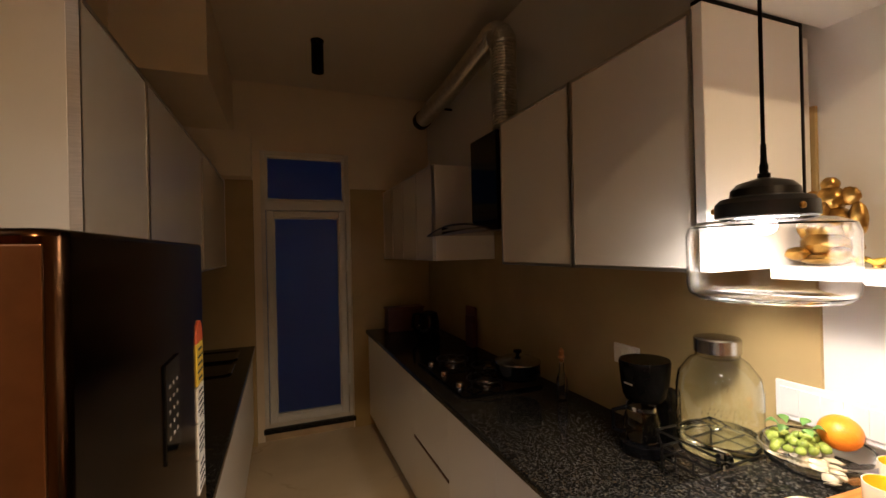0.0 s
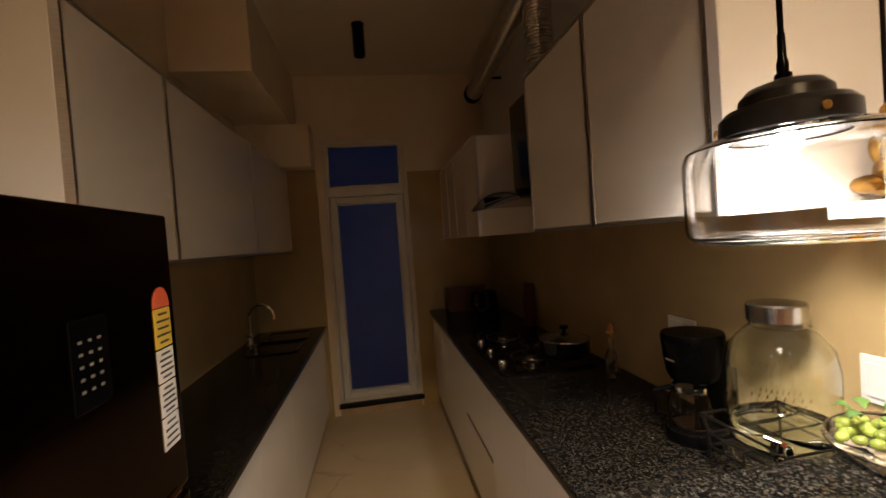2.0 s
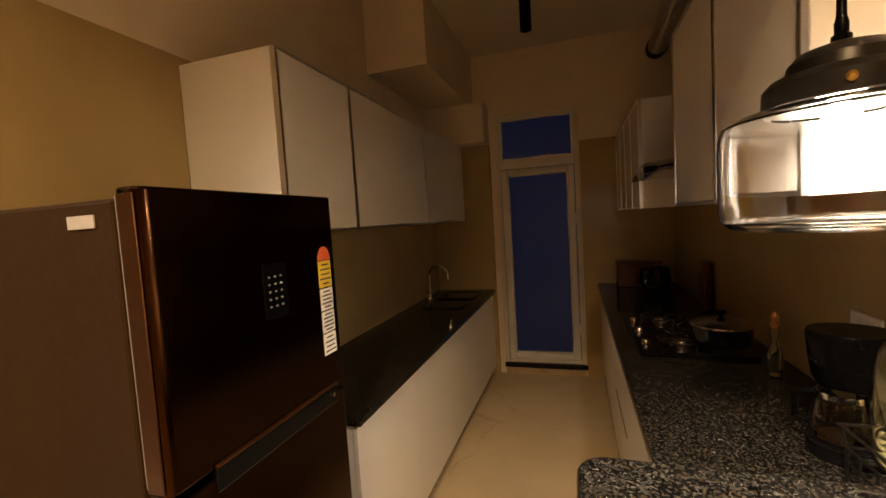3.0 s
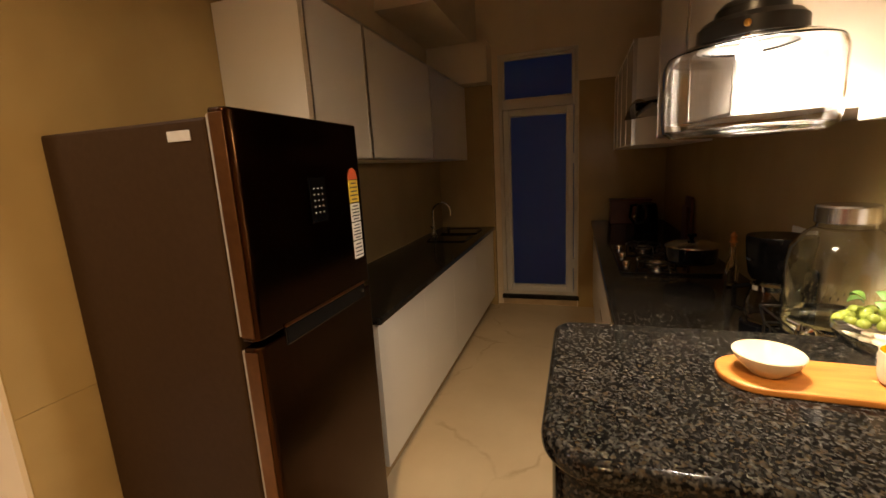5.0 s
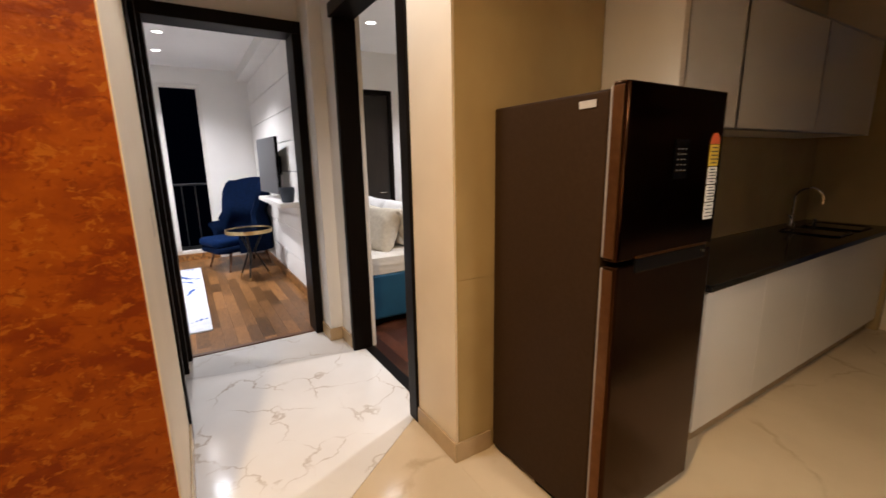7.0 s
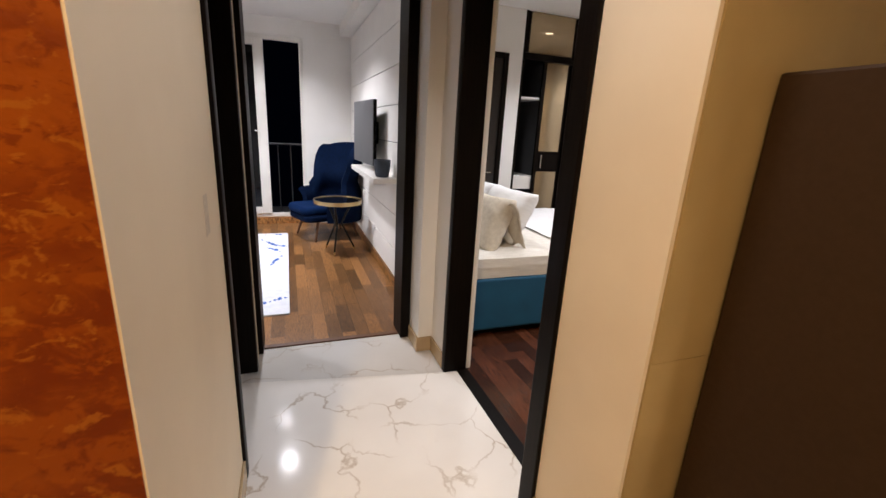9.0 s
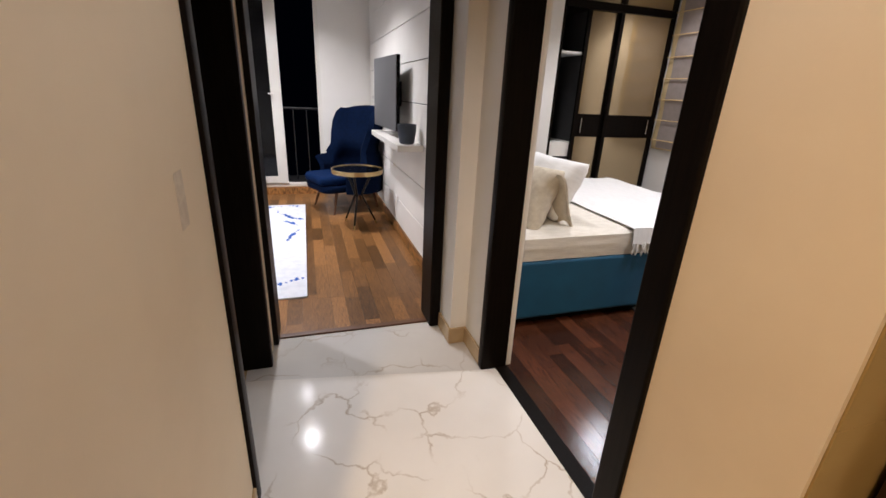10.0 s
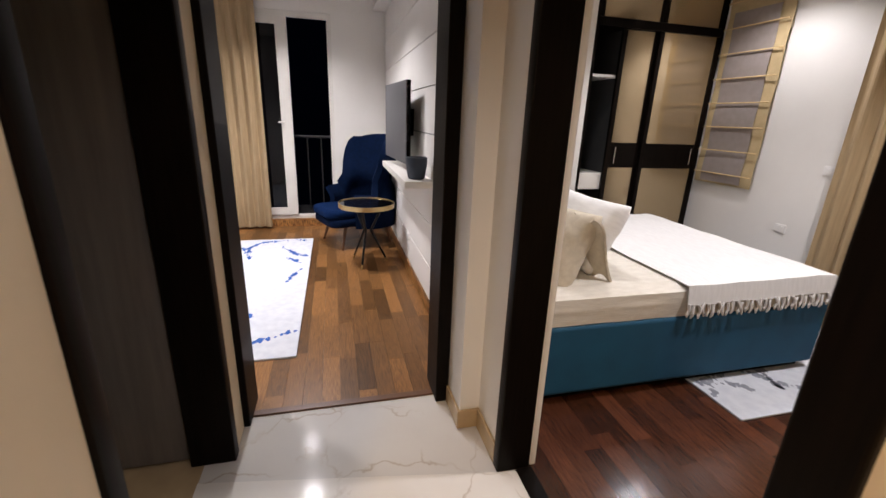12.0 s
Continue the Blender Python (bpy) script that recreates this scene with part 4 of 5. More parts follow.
part("end_panel", box(1.47 - 1.7, 1.555 - 1.7, 0.085 - 0.3, 0.54 - 0.3, 0, PZ - 0.155, 0.003), M_WHITE_LAM, bc, "white gloss end panel")
part("back_wall", box(1.555 - 1.7, XR - 0.003 - 1.7, 0.10 - 0.3, 0.20 - 0.3, 0, PZ - 0.155), M_PINK, bc, "coral textured plaster front")

tr = empty("serving_tray", (1.97, 0.305, PZ), "long honey wood serving board with rounded ends", "tray")
part("board", slab(rounded(-0.30, 0.19, -0.075, 0.075, (0.07,) * 4, 10), 0.0, 0.014, 0.004), M_TRAY, tr)
tr.rotation_euler = (0, 0, radians(-3))
bw = empty("small_bowl", (1.752, 0.310, PZ + 0.0145), "shallow ivory ceramic bowl on the serving board", "bowl")
part("body", lathe([(0, 0), (0.030, 0), (0.034, 0.004), (0.060, 0.028), (0.068, 0.046), (0.066, 0.048), (0.056, 0.030), (0.030, 0.008), (0, 0.006)], 40), M_CERAMIC, bw)
bw.scale = (0.87, 0.87, 0.92)
def mug(x, y, turn, label):
    root = empty("mug", (x, y, PZ + 0.0145), label, "mug", "mugs on the serving board")
    part("body", lathe([(0, 0), (0.034, 0), (0.042, 0.006), (0.046, 0.02), (0.0475, 0.062), (0.047, 0.066), (0.045, 0.066)], 36), M_CERAMIC, root)
    part("inside", lathe([(0.045, 0.066), (0.0435, 0.060), (0.042, 0.012), (0.036, 0.006), (0, 0.005)], 36), M_YELLOW, root, "yellow glazed inside")
    part("handle", tube([(0.046, 0, 0.052), (0.064, 0, 0.056), (0.076, 0, 0.044), (0.074, 0, 0.026), (0.060, 0, 0.016), (0.045, 0, 0.020)], 0.0058, 10), M_CERAMIC, root)
    root.rotation_euler, root.scale = (0, 0, radians(turn)), (0.88, 0.88, 0.95)
    return root
mug(1.955, 0.295, -25, "ivory mug with a yellow glazed inside")
mug(2.085, 0.325, -30, "ivory mug with a yellow glazed inside beside another mug")

fb = empty("glass_fruit_bowl", (2.05, 0.47, PZ), "low clear glass bowl with pebbles and fruit", "bowl")
part("bowl", lathe([(0, 0), (0.070, 0), (0.105, 0.022), (0.122, 0.050), (0.118, 0.064), (0.108, 0.072), (0.106, 0.070), (0.115, 0.060), (0.118, 0.050), (0.102, 0.026), (0.068, 0.005), (0, 0.004)], 44), M_GLASS, fb).visible_shadow = False
og = thing("orange", bmesh.new(), M_ORANGE_FRUIT, "ripe orange in the glass fruit bowl", "orange")
bm = bmesh.new()
bmesh.ops.create_icosphere(bm, subdivisions=4, radius=0.045)
for v in bm.verts:
    v.co.z *= 0.95
og.data = mesh_of(bm, "orange", M_ORANGE_FRUIT)
og.location = (2.10, 0.445, PZ + 0.098)
random.seed(7)
for i in range(18):
    a, r = random.uniform(0, 6.28), random.uniform(0.02, 0.085)
    bm = bmesh.new()
    bmesh.ops.create_icosphere(bm, subdivisions=2, radius=1)
    s = [random.uniform(0.014, 0.026) for _ in range(3)]
    s[2] *= 0.6
    for v in bm.verts:
        v.co = Vector((v.co.x * s[0], v.co.y * s[1], v.co.z * s[2]))
    p_ = thing("pebble", bm, M_SHELL, "smooth pale decorative pebble in the glass bowl", "pebble", "pebbles in the glass bowl")
    p_.location = (2.05 + r * math.cos(a), 0.47 + r * math.sin(a), PZ + 0.022 + random.uniform(0, 0.022))
    p_.rotation_euler = (random.uniform(-.5, .5), random.uniform(-.5, .5), a)
gr = empty("grapes", (2.02, 0.50, PZ + 0.06), "bunch of green grapes with leaves in the glass bowl", "grapes")
gm = None
for i in range(34):
    a, r = random.uniform(0, 6.28), 0.065 * math.sqrt(random.random())
    if gm is None:
        bm = bmesh.new()
        bmesh.ops.create_icosphere(bm, subdivisions=2, radius=0.0112)
        for v in bm.verts:
            v.co.z *= 1.15
        gm = mesh_of(bm, "grape", M_GRAPE)
    g_ = new("grape", gm)
    g_.parent = gr
    g_.matrix_local = pose(r * math.cos(a) * 1.1, r * math.sin(a) * 0.9, 0.002 + 0.034 * (1 - (r / 0.07) ** 2) * random.uniform(0.4, 1), random.uniform(0, 90), random.uniform(0, 90), 0)
for i in range(6):
    a = i * 1.05
    def leaf(u, v, a=a):
        w = 0.013 * math.sin(math.pi * min(1, u * 0.98 + 0.01)) * (2 * v - 1)
        l_ = 0.032 * u
        return (0.03 * math.cos(a) + l_ * math.cos(a) - w * math.sin(a), 0.03 * math.sin(a) + l_ * math.sin(a) + w * math.cos(a), 0.042 + 0.018 * math.sin(u * 3) - 4 * w * w * 6)
    part("leaf", soft_grid(leaf, 8, 4, 0.0012), M_LEAF, gr)

# floating shelf with the idol
sh = thing("floating_shelf", box(1.935, XR - 0.002, 0.20, 0.498, 1.533, 1.565, 0.003), M_WHITE_LAM, "white floating wall shelf beside the wall cabinets", "shelf")
idol_bm = bmesh.new()
for (cx, cy, cz), (sx, sy, sz) in (((0, 0, 0.02), (0.06, 0.07, 0.02)), ((0, 0, 0.06), (0.055, 0.065, 0.04)), ((0, 0, 0.11), (0.042, 0.05, 0.05)), ((0, 0, 0.175), (0.032, 0.034, 0.036)),
                                   ((0, 0.055, 0.12), (0.018, 0.02, 0.045)), ((0, -0.055, 0.12), (0.018, 0.02, 0.045)), ((0, 0.04, 0.18), (0.012, 0.022, 0.024)), ((0, -0.04, 0.18), (0.012, 0.022, 0.024)),
                                   ((-0.03, 0.0, 0.13), (0.018, 0.013, 0.04)), ((0, 0, 0.215), (0.02, 0.02, 0.02)), ((-0.045, 0.05, 0.035), (0.03, 0.03, 0.02)), ((-0.045, -0.05, 0.035), (0.03, 0.03, 0.02))):
    r = bmesh.ops.create_icosphere(idol_bm, subdivisions=3, radius=1.0)
    for v in r["verts"]:
        n_ = noise.noise(v.co * 3.0 + Vector((cx * 40, cy * 40, cz * 40))) * 0.12
        v.co = Vector((cx + v.co.x * sx * (1 + n_), cy + v.co.y * sy * (1 + n_), max(cz + v.co.z * sz * (1 + n_), 0.0)))
idol = thing("brass_idol", idol_bm, M_BRASS, "small antique brass seated idol on the white shelf", "statue")
idol.location, idol.scale = (2.035, 0.42, 1.5652), (0.92, 0.92, 0.92)

fw = empty("yellow_flower", (2.03, 0.335, 1.5655), "wilted yellow flower lying before the brass idol", "flower")
for k in range(5):
    a = radians(-150 + 66 * k)
    def petal(u, v, a=a):
        w_ = 0.017 * math.sin(math.pi * min(0.99, u + 0.01)) * (2 * v - 1)
        l_ = 0.065 * u
        return (l_ * math.cos(a) - w_ * math.sin(a), l_ * math.sin(a) * 0.8 + w_ * math.cos(a), 0.003 + 0.016 * math.sin(2.6 * u) + 14 * w_ * w_)
    part("petal", soft_grid(petal, 8, 4, 0.0012), M_PETAL, fw)
part("flower_heart", lathe([(0, 0.001), (0.009, 0.001), (0.010, 0.008), (0.005, 0.012), (0, 0.012)], 14), M_BRASS, fw)

# pendant lamp
PX, PY, PB = 1.697, 0.361, 1.487
pe = empty("pendant_lamp", (PX, PY, PB), "pendant lamp with stepped black cap and clear glass drum shade, lit", "pendant lamp")
cord_top = 2.205 - PB
part("cord", tube([(0, 0, 0.33), (0, 0, cord_top)], 0.0042, 8), M_BLACK, pe)
part("ceiling_rose", lathe([(0, cord_top), (0.05, cord_top), (0.05, cord_top - 0.02), (0.02, cord_top - 0.03), (0, cord_top - 0.03)], 28), M_BLACK_METAL, pe)
cp = part("cap", lathe([(0.0, 0.268), (0.018, 0.267), (0.050, 0.258), (0.062, 0.246), (0.064, 0.232), (0.082, 0.228), (0.092, 0.218), (0.093, 0.192), (0.090, 0.190), (0.0885, 0.214), (0.079, 0.224), (0.061, 0.229), (0.059, 0.244), (0.0, 0.256)], 48), M_BLACK_METAL, pe, "stepped black metal cap")
part("cord_grip", lathe([(0.012, 0.262), (0.012, 0.276), (0.008, 0.279), (0.0085, 0.292), (0.006, 0.30), (0.0055, 0.335)], 16), M_BLACK, cp)
for k in range(3):
    a = radians(250 + 120 * k)
    sc_ = part("screw", lathe([(0, 0), (0.006, 0), (0.006, 0.004), (0.003, 0.006), (0, 0.006)], 12), M_BRASS, cp, "brass thumb screw")
    sc_.matrix_local = pose(0.093 * math.cos(a), 0.093 * math.sin(a), 0.206, 0, 90, math.degrees(a))
gl_out = [(0.080, 0.188), (0.125, 0.184), (0.145, 0.174), (0.151, 0.158), (0.151, 0.055), (0.147, 0.040), (0.132, 0.030), (0.0, 0.030)]
gl_in = [(0.0, 0.034), (0.130, 0.034), (0.143, 0.042), (0.1475, 0.056), (0.1475, 0.157), (0.142, 0.171), (0.124, 0.180), (0.080, 0.184)]
gs = part("glass_shade", lathe(gl_out + gl_in + gl_out[:1], 56), M_GLASS, pe, "clear glass drum shade")
gs.visible_shadow = False
part("led_disc", lathe([(0, 0.212), (0.066, 0.213), (0.072, 0.217), (0.072, 0.222), (0, 0.224)], 40), M_BULB, pe, "lit white lamp disc").visible_shadow = False
lamp("pendant_light", "AREA", (PX, PY, PB + 0.208), PENDANT_W, NEUTRAL, 0.11, (PX, PY, 0))
# added point fill inside the shade, standing in for light scattered by the glass
lamp("pendant_scatter_fill", "POINT", (PX, PY, PB + 0.176), 3.0, NEUTRAL, 0.02)
pe.scale = (0.91, 0.91, 1.0)

# ---------------------------------------------------------------- fridge
FX0, FX1, FY0, FY1, FZ = 0.02, 0.654, 0.20, 0.794, 1.65
fr = empty("fridge", ((FX0 + FX1) / 2, (FY0 + FY1) / 2, 0), "bronze two-door fridge with grey-brown sides and energy stickers", "fridge")
fx, fy = fr.location.x, fr.location.y
part("body", box(FX0 - fx, 0.590 - fx, FY0 + 0.003 - fy, FY1 - 0.003 - fy, 0.03, FZ - 0.018, 0.008), M_FRIDGE_SIDE, fr, "grey-brown painted body")
for nm, z0, z1 in (("freezer_door", 1.085, FZ), ("fridge_door", 0.05, 1.07)):
    dd = part(nm, slab([(x - fx, y - fy) for x, y in rounded(0.605, FX1, FY0, FY1, (0.004, 0.022, 0.012, 0.004), 6)], z0, z1, 0.006), M_FRIDGE, fr)
    part("gasket", box(0.591 - fx, 0.6045 - fx, FY0 + 0.006 - fy, FY1 - 0.012 - fy, z0 + 0.01, z1 - 0.012, 0.003), M_SEAL, dd, "pale door seal")
    part("edge_trim", box(0.607 - fx, 0.646 - fx, FY0 - 0.0025 - fy, FY0 + 0.001 - fy, z0 + 0.012, z1 - 0.012, 0.001), M_FRIDGE_EDGE, dd, "copper-coloured door edge")
part("handle_recess", box(0.60 - fx, FX1 + 0.004 - fx, FY0 + 0.10 - fy, FY1 - 0.05 - fy, 1.036, 1.088, 0.004), M_BLACK_GLOSS, fr, "black recessed grip between the doors")
part("grip_lip", box(0.63 - fx, FX1 + 0.007 - fx, FY0 + 0.10 - fy, FY1 - 0.05 - fy, 1.088, 1.097, 0.003), M_FRIDGE_EDGE, fr)
part("lock", lathe([(0, 0), (0.006, 0), (0.006, 0.006), (0, 0.007)], 14), M_STEEL, fr).matrix_local = pose(FX1 + 0.004 - fx, FY1 - 0.075 - fy, 1.066, 0, 90, 0)
part("plinth_grille", box(0.30 - fx, 0.60 - fx, FY0 + 0.02 - fy, FY1 - 0.02 - fy, 0.0, 0.045, 0.003), M_BLACK, fr)
part("maker_label", box(0.475 - fx, 0.545 - fx, FY0 - 0.0005 - fy, FY0 + 0.002 - fy, 1.582, 1.606, 0.0004), M_LABEL, fr, "small white label on the side")
kp = part("keypad", box(FX1 - 0.001 - fx, FX1 + 0.003 - fx, 0.478 - fy, 0.562 - fy, 1.345, 1.480, 0.001), M_BLACK_GLOSS, fr, "dark touch panel with pale symbols")
bm = bmesh.new()
for i in range(5):
    for j in range(3):
        y_ = 0.498 + 0.021 * j - fy
        z_ = 1.375 + 0.018 * i
        box(FX1 + 0.003 - fx, FX1 + 0.0036 - fx, y_ - 0.005, y_ + 0.003, z_ - 0.0022, z_ + 0.0022, bm=bm)
part("symbol_grid", bm, M_SYMBOL, kp, "pale printed symbols")["kind"] = "stuff"
def sticker(name, y0, y1, z0, z1, m, lines, parent):
    s = part(name, box(FX1 - 0.001 - fx, FX1 + 0.0022 - fx, y0 - fy, y1 - fy, z0, z1, 0.0005), m, parent)
    bm = bmesh.new()
    for k in range(lines):
        z = z1 - (k + 0.8) * (z1 - z0) / (lines + 0.6)
        w = (0.55, 0.8, 0.7, 0.85)[k % 4]
        m_ = (y0 + y1) / 2 - fy
        h = (y1 - y0) / 2 * w
        box(FX1 + 0.0022 - fx, FX1 + 0.003 - fx, m_ - h, m_ + h, z - 0.0022, z + 0.0022, bm=bm)
    part("print", bm, M_INK, s, "unreadable dark print")
sticker("energy_sticker", 0.703, 0.764, 1.385, 1.462, M_STICKER_Y, 5, fr)
hs = part("star_rating", slab([(0.0305 * math.cos(radians(a)), 0.040 * math.sin(radians(a))) for a in range(0, 181, 12)], -0.001, 0.0024), M_STICKER_R, fr, "red half-round rating sticker")
hs.matrix_local = pose(FX1 - fx, 0.7335 - fy, 1.464, 90, 0, 90)
for z0, z1, n in ((1.318, 1.381, 5), (1.252, 1.314, 5), (1.186, 1.248, 4)):
    sticker("feature_sticker", 0.703, 0.764, z0, z1, M_PAPER, n, fr)

# ---------------------------------------------------------------- lounge beyond the corridor
BX = -5.82
structure("floor_lounge", box(BX - 0.1, -2.01, -3.7, 0.2, -0.2, -0.010), M_GAP, "dark underlay between walnut floorboards", "floor")
structure("wall_lounge_north", box(BX - 0.1, -2.20, 0.075, 0.14, 0.0, CEIL), M_WALL_WHITE, "off-white wall behind the panelling", "wall")
structure("wall_lounge_west_right", box(BX - 0.12, BX, -0.60, 0.14, 0.0, CEIL), M_WALL_WHITE, "off-white wall beside the balcony door", "wall")
structure("wall_lounge_west_head", box(BX - 0.12, BX, -2.3, -0.60, 2.56, CEIL), M_WALL_WHITE, "off-white wall above the balcony door", "wall")
structure("wall_lounge_west_left", box(BX - 0.12, BX, -3.7, -2.3, 0.0, CEIL), M_WALL_WHITE, "off-white wall behind the curtain", "wall")
structure("wall_lounge_south", box(BX - 0.1, -2.01, -3.8, -3.7, 0.0, CEIL), M_WALL_WHITE, "off-white lounge side wall", "wall")
structure("ceiling_lounge", box(BX - 0.1, -2.2, -3.8, 0.14, 2.78, 2.88), M_CEIL_WHITE, "white painted lounge ceiling", "ceiling")
structure("beam_lounge", box(BX, -2.2, -0.10, 0.075, 2.64, 2.78), M_WALL_WHITE, "white painted ceiling beam over the panelled wall", "beam")
# dark grey sheet behind the white panels puts the grooves' shade into colour
pw = structure("panelling", box(BX + 0.02, -2.21, 0.068, 0.074, 0.0, 2.63), M_GREY_LAM_SHADE, "white panelled wall with groove shade painted by a dark backing sheet", "panelling")
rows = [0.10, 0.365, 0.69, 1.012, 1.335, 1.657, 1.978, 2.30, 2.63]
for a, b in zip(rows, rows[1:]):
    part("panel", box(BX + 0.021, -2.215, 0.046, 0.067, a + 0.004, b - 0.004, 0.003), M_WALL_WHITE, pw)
structure("baseboard_lounge", box(BX + 0.02, -2.215, 0.034, 0.067, 0.0, 0.10, 0.003), M_PLANK, "walnut skirting below the panelling", "baseboard")
structure("sill_balcony", box(BX - 0.12, BX + 0.01, -2.3, -0.60, 0.0, 0.10), M_PLANK, "walnut-faced step under the balcony door", "sill")
bd = empty("balcony_door", (BX - 0.05, -0.60, 0.10), "white upvc sliding balcony door, one leaf slid open, night outside", "door")
def bar(nm, y0, y1, z0, z1, x0=-0.03, x1=0.03):
    part(nm, box(x0, x1, y0, y1, z0, z1, 0.005), M_UPVC, bd)
bar("frame", -0.05, 0.0, 0.0, 2.46)
bar("frame", -1.70, -1.65, 0.0, 2.46)
bar("frame", -1.65, -0.05, 2.40, 2.46)
bar("frame", -1.65, -0.05, 0.0, 0.055)
for y0, y1 in ((-0.63, -0.50), (-1.60, -1.50)):
    bar("sash_stile", y0, y1, 0.055, 2.40, 0.0, 0.055)
bar("sash_rail", -1.50, -0.63, 2.31, 2.40, 0.0, 0.055)
bar("sash_rail", -1.50, -0.63, 0.055, 0.15, 0.0, 0.055)
part("glass_pane", box(0.02, 0.026, -1.50, -0.63, 0.15, 2.31), M_BLACK_GLOSS, bd, "dark glass pane reflecting the room")
part("door_handle", tube([(0.055, -0.60, 1.22), (0.09, -0.60, 1.22), (0.09, -0.66, 1.22)], 0.010), M_UPVC, bd)
structure("floor_balcony", box(BX - 1.5, BX - 0.12, -3.2, 1.0, -0.2, -0.02), M_GREY_LAM_SHADE, "dark balcony floor", "floor")
rl = empty("balcony_railing", (BX - 1.1, -1.0, -0.02), "dark metal balcony railing at night", "railing")
part("handrail", tube([(0, -1.2, 1.12), (0, 1.2, 1.12)], 0.02), M_ROD_GREY, rl)
for k in range(13):
    part("baluster", box(-0.008, 0.008, -1.2 + 0.2 * k - 0.01, -1.2 + 0.2 * k + 0.01, 0.0, 1.10), M_ROD_GREY, rl)

# curtain beside the balcony door
def curtain(name, x0, y0, x1, y1, z0, z1, waves, depth, material, label):
    d_ = Vector((x1 - x0, y1 - y0, 0))
    n_ = Vector((-d_.y, d_.x, 0)).normalized()
    root = empty(name, (x0, y0, z0), label, "curtain")
    def fn(u, v):
        w = depth * (0.75 + 0.25 * math.sin(u * 9)) * math.sin(u * waves * 2 * math.pi + 0.35 * math.sin(v * 3)) * (0.7 + 0.3 * (1 - v))
        p = d_ * u + n_ * w
        return (p.x, p.y, (z1 - z0) * v)
    part("cloth", soft_grid(fn, waves * 10, 8, 0.003), material, root)
    return root
curtain("lounge_curtain", BX + 0.10, -1.42, BX + 0.12, -2.35, 0.03, 2.72, 8, 0.035, M_CURTAIN, "beige floor-length curtain drawn beside the balcony door")

# wing chair
ch = empty("wing_chair", (-5.05, -0.345, 0), "navy wool wing armchair with a curved shell and walnut legs", "armchair")
def shell(u, v):
    """Tall curved back, wings and arms in one wrapped sheet; u runs from arm to arm, v upward."""
    a = radians(-128 + 256 * u)
    s = abs(2 * u - 1)
    k = max(0.0, min(1.0, (s - 0.60) / 0.20))
    top = 1.20 - 0.04 * (s / 0.5) ** 4 if s < 0.5 else 1.16 - 0.58 * (3 * k * k - 2 * k ** 3)
    z = 0.24 + (top - 0.24) * v
    waist = 1 - 0.20 * math.exp(-((z - 0.74) / 0.13) ** 2)
    r = (0.36 + 0.03 * math.sin(z * 3.0)) * (waist if s < 0.75 else 1.0)
    roll = 0.06 * (max(0.0, v - 0.66) / 0.34) ** 1.5
    return ((r + roll) * math.sin(a) * 1.02, (r + roll) * math.cos(a) * 0.92 + 0.02 + 0.06 * v * (1 - s), z)
part("shell", soft_grid(shell, 60, 22, 0.055), M_NAVY, ch, "", 75)
part("seat", slab([(x * 0.94, y * 1.0 - 0.08) for x, y in rounded(-0.29, 0.29, -0.34, 0.30, (0.12, 0.12, 0.2, 0.2))], 0.25, 0.34, 0.03), M_NAVY, ch)
part("seat_cushion", slab([(x * 0.9, y * 0.98 - 0.09) for x, y in rounded(-0.28, 0.28, -0.36, 0.27, (0.12, 0.12, 0.2, 0.2))], 0.34, 0.44, 0.04, 4), M_NAVY_LIGHT, ch, "blue seat cushion")
for sx, sy in ((-0.22, -0.28), (0.22, -0.28), (-0.18, 0.22), (0.18, 0.22)):
    part("leg", tube([(sx * 0.9, sy * 0.9, 0.26), (sx * 1.12, sy * 1.12, 0.0)], [0.019, 0.011], 12), M_LEG_WOOD, ch)
ch.rotation_euler, ch.scale = (0, 0, radians(22)), (1.12, 1.12, 1.02)

# side table
st = empty("side_table", (-4.23, -0.33, 0), "round side table with black glass top, gold rim and dark tripod", "table")
part("tabletop", lathe([(0, 0.605), (0.262, 0.605), (0.262, 0.620), (0, 0.620)], 48), M_BLACK_GLOSS, st)
part("rim", lathe([(0.262, 0.585), (0.272, 0.585), (0.274, 0.628), (0.264, 0.628), (0.262, 0.622)], 48), M_GOLD_RIM, st, "pale gold metal rim")
for k in range(3):
    a = radians(100 + 120 * k)
    part("leg", tube([(0.17 * math.cos(a), 0.17 * math.sin(a), 0.6), (0.04 * math.cos(a), 0.04 * math.sin(a), 0.34), (0.19 * math.cos(a), 0.19 * math.sin(a), 0.04)], [0.013, 0.013, 0.010], 10), M_BLACK_METAL, st)
    part("leg_tip", tube([(0.19 * math.cos(a), 0.19 * math.sin(a), 0.04), (0.205 * math.cos(a), 0.205 * math.sin(a), 0.0)], [0.010, 0.008], 10), M_GOLD_RIM, st, "gold leg tip")

# wall shelf, pot and screen
ws = thing("wall_shelf", box(-4.28, -2.92, -0.165, 0.044, 0.98, 1.028, 0.003), M_WHITE_LAM, "white floating shelf under the television", "shelf")
pt = empty("plant_pot", (-3.06, -0.06, 1.0285), "dark blue-grey ceramic pot on the white shelf", "pot")
part("body", lathe([(0, 0), (0.052, 0), (0.060, 0.01), (0.075, 0.10), (0.076, 0.15), (0.070, 0.152), (0.068, 0.10), (0.05, 0.015), (0, 0.012)], 36), mat("slate_blue_ceramic", (0.020, 0.030, 0.048), 0.45, 0, (0.028, 0.04, 0.06), 14), pt)
tv = empty("television", (-3.82, -0.09, 1.39), "flat television on a wall bracket, switched off", "television")
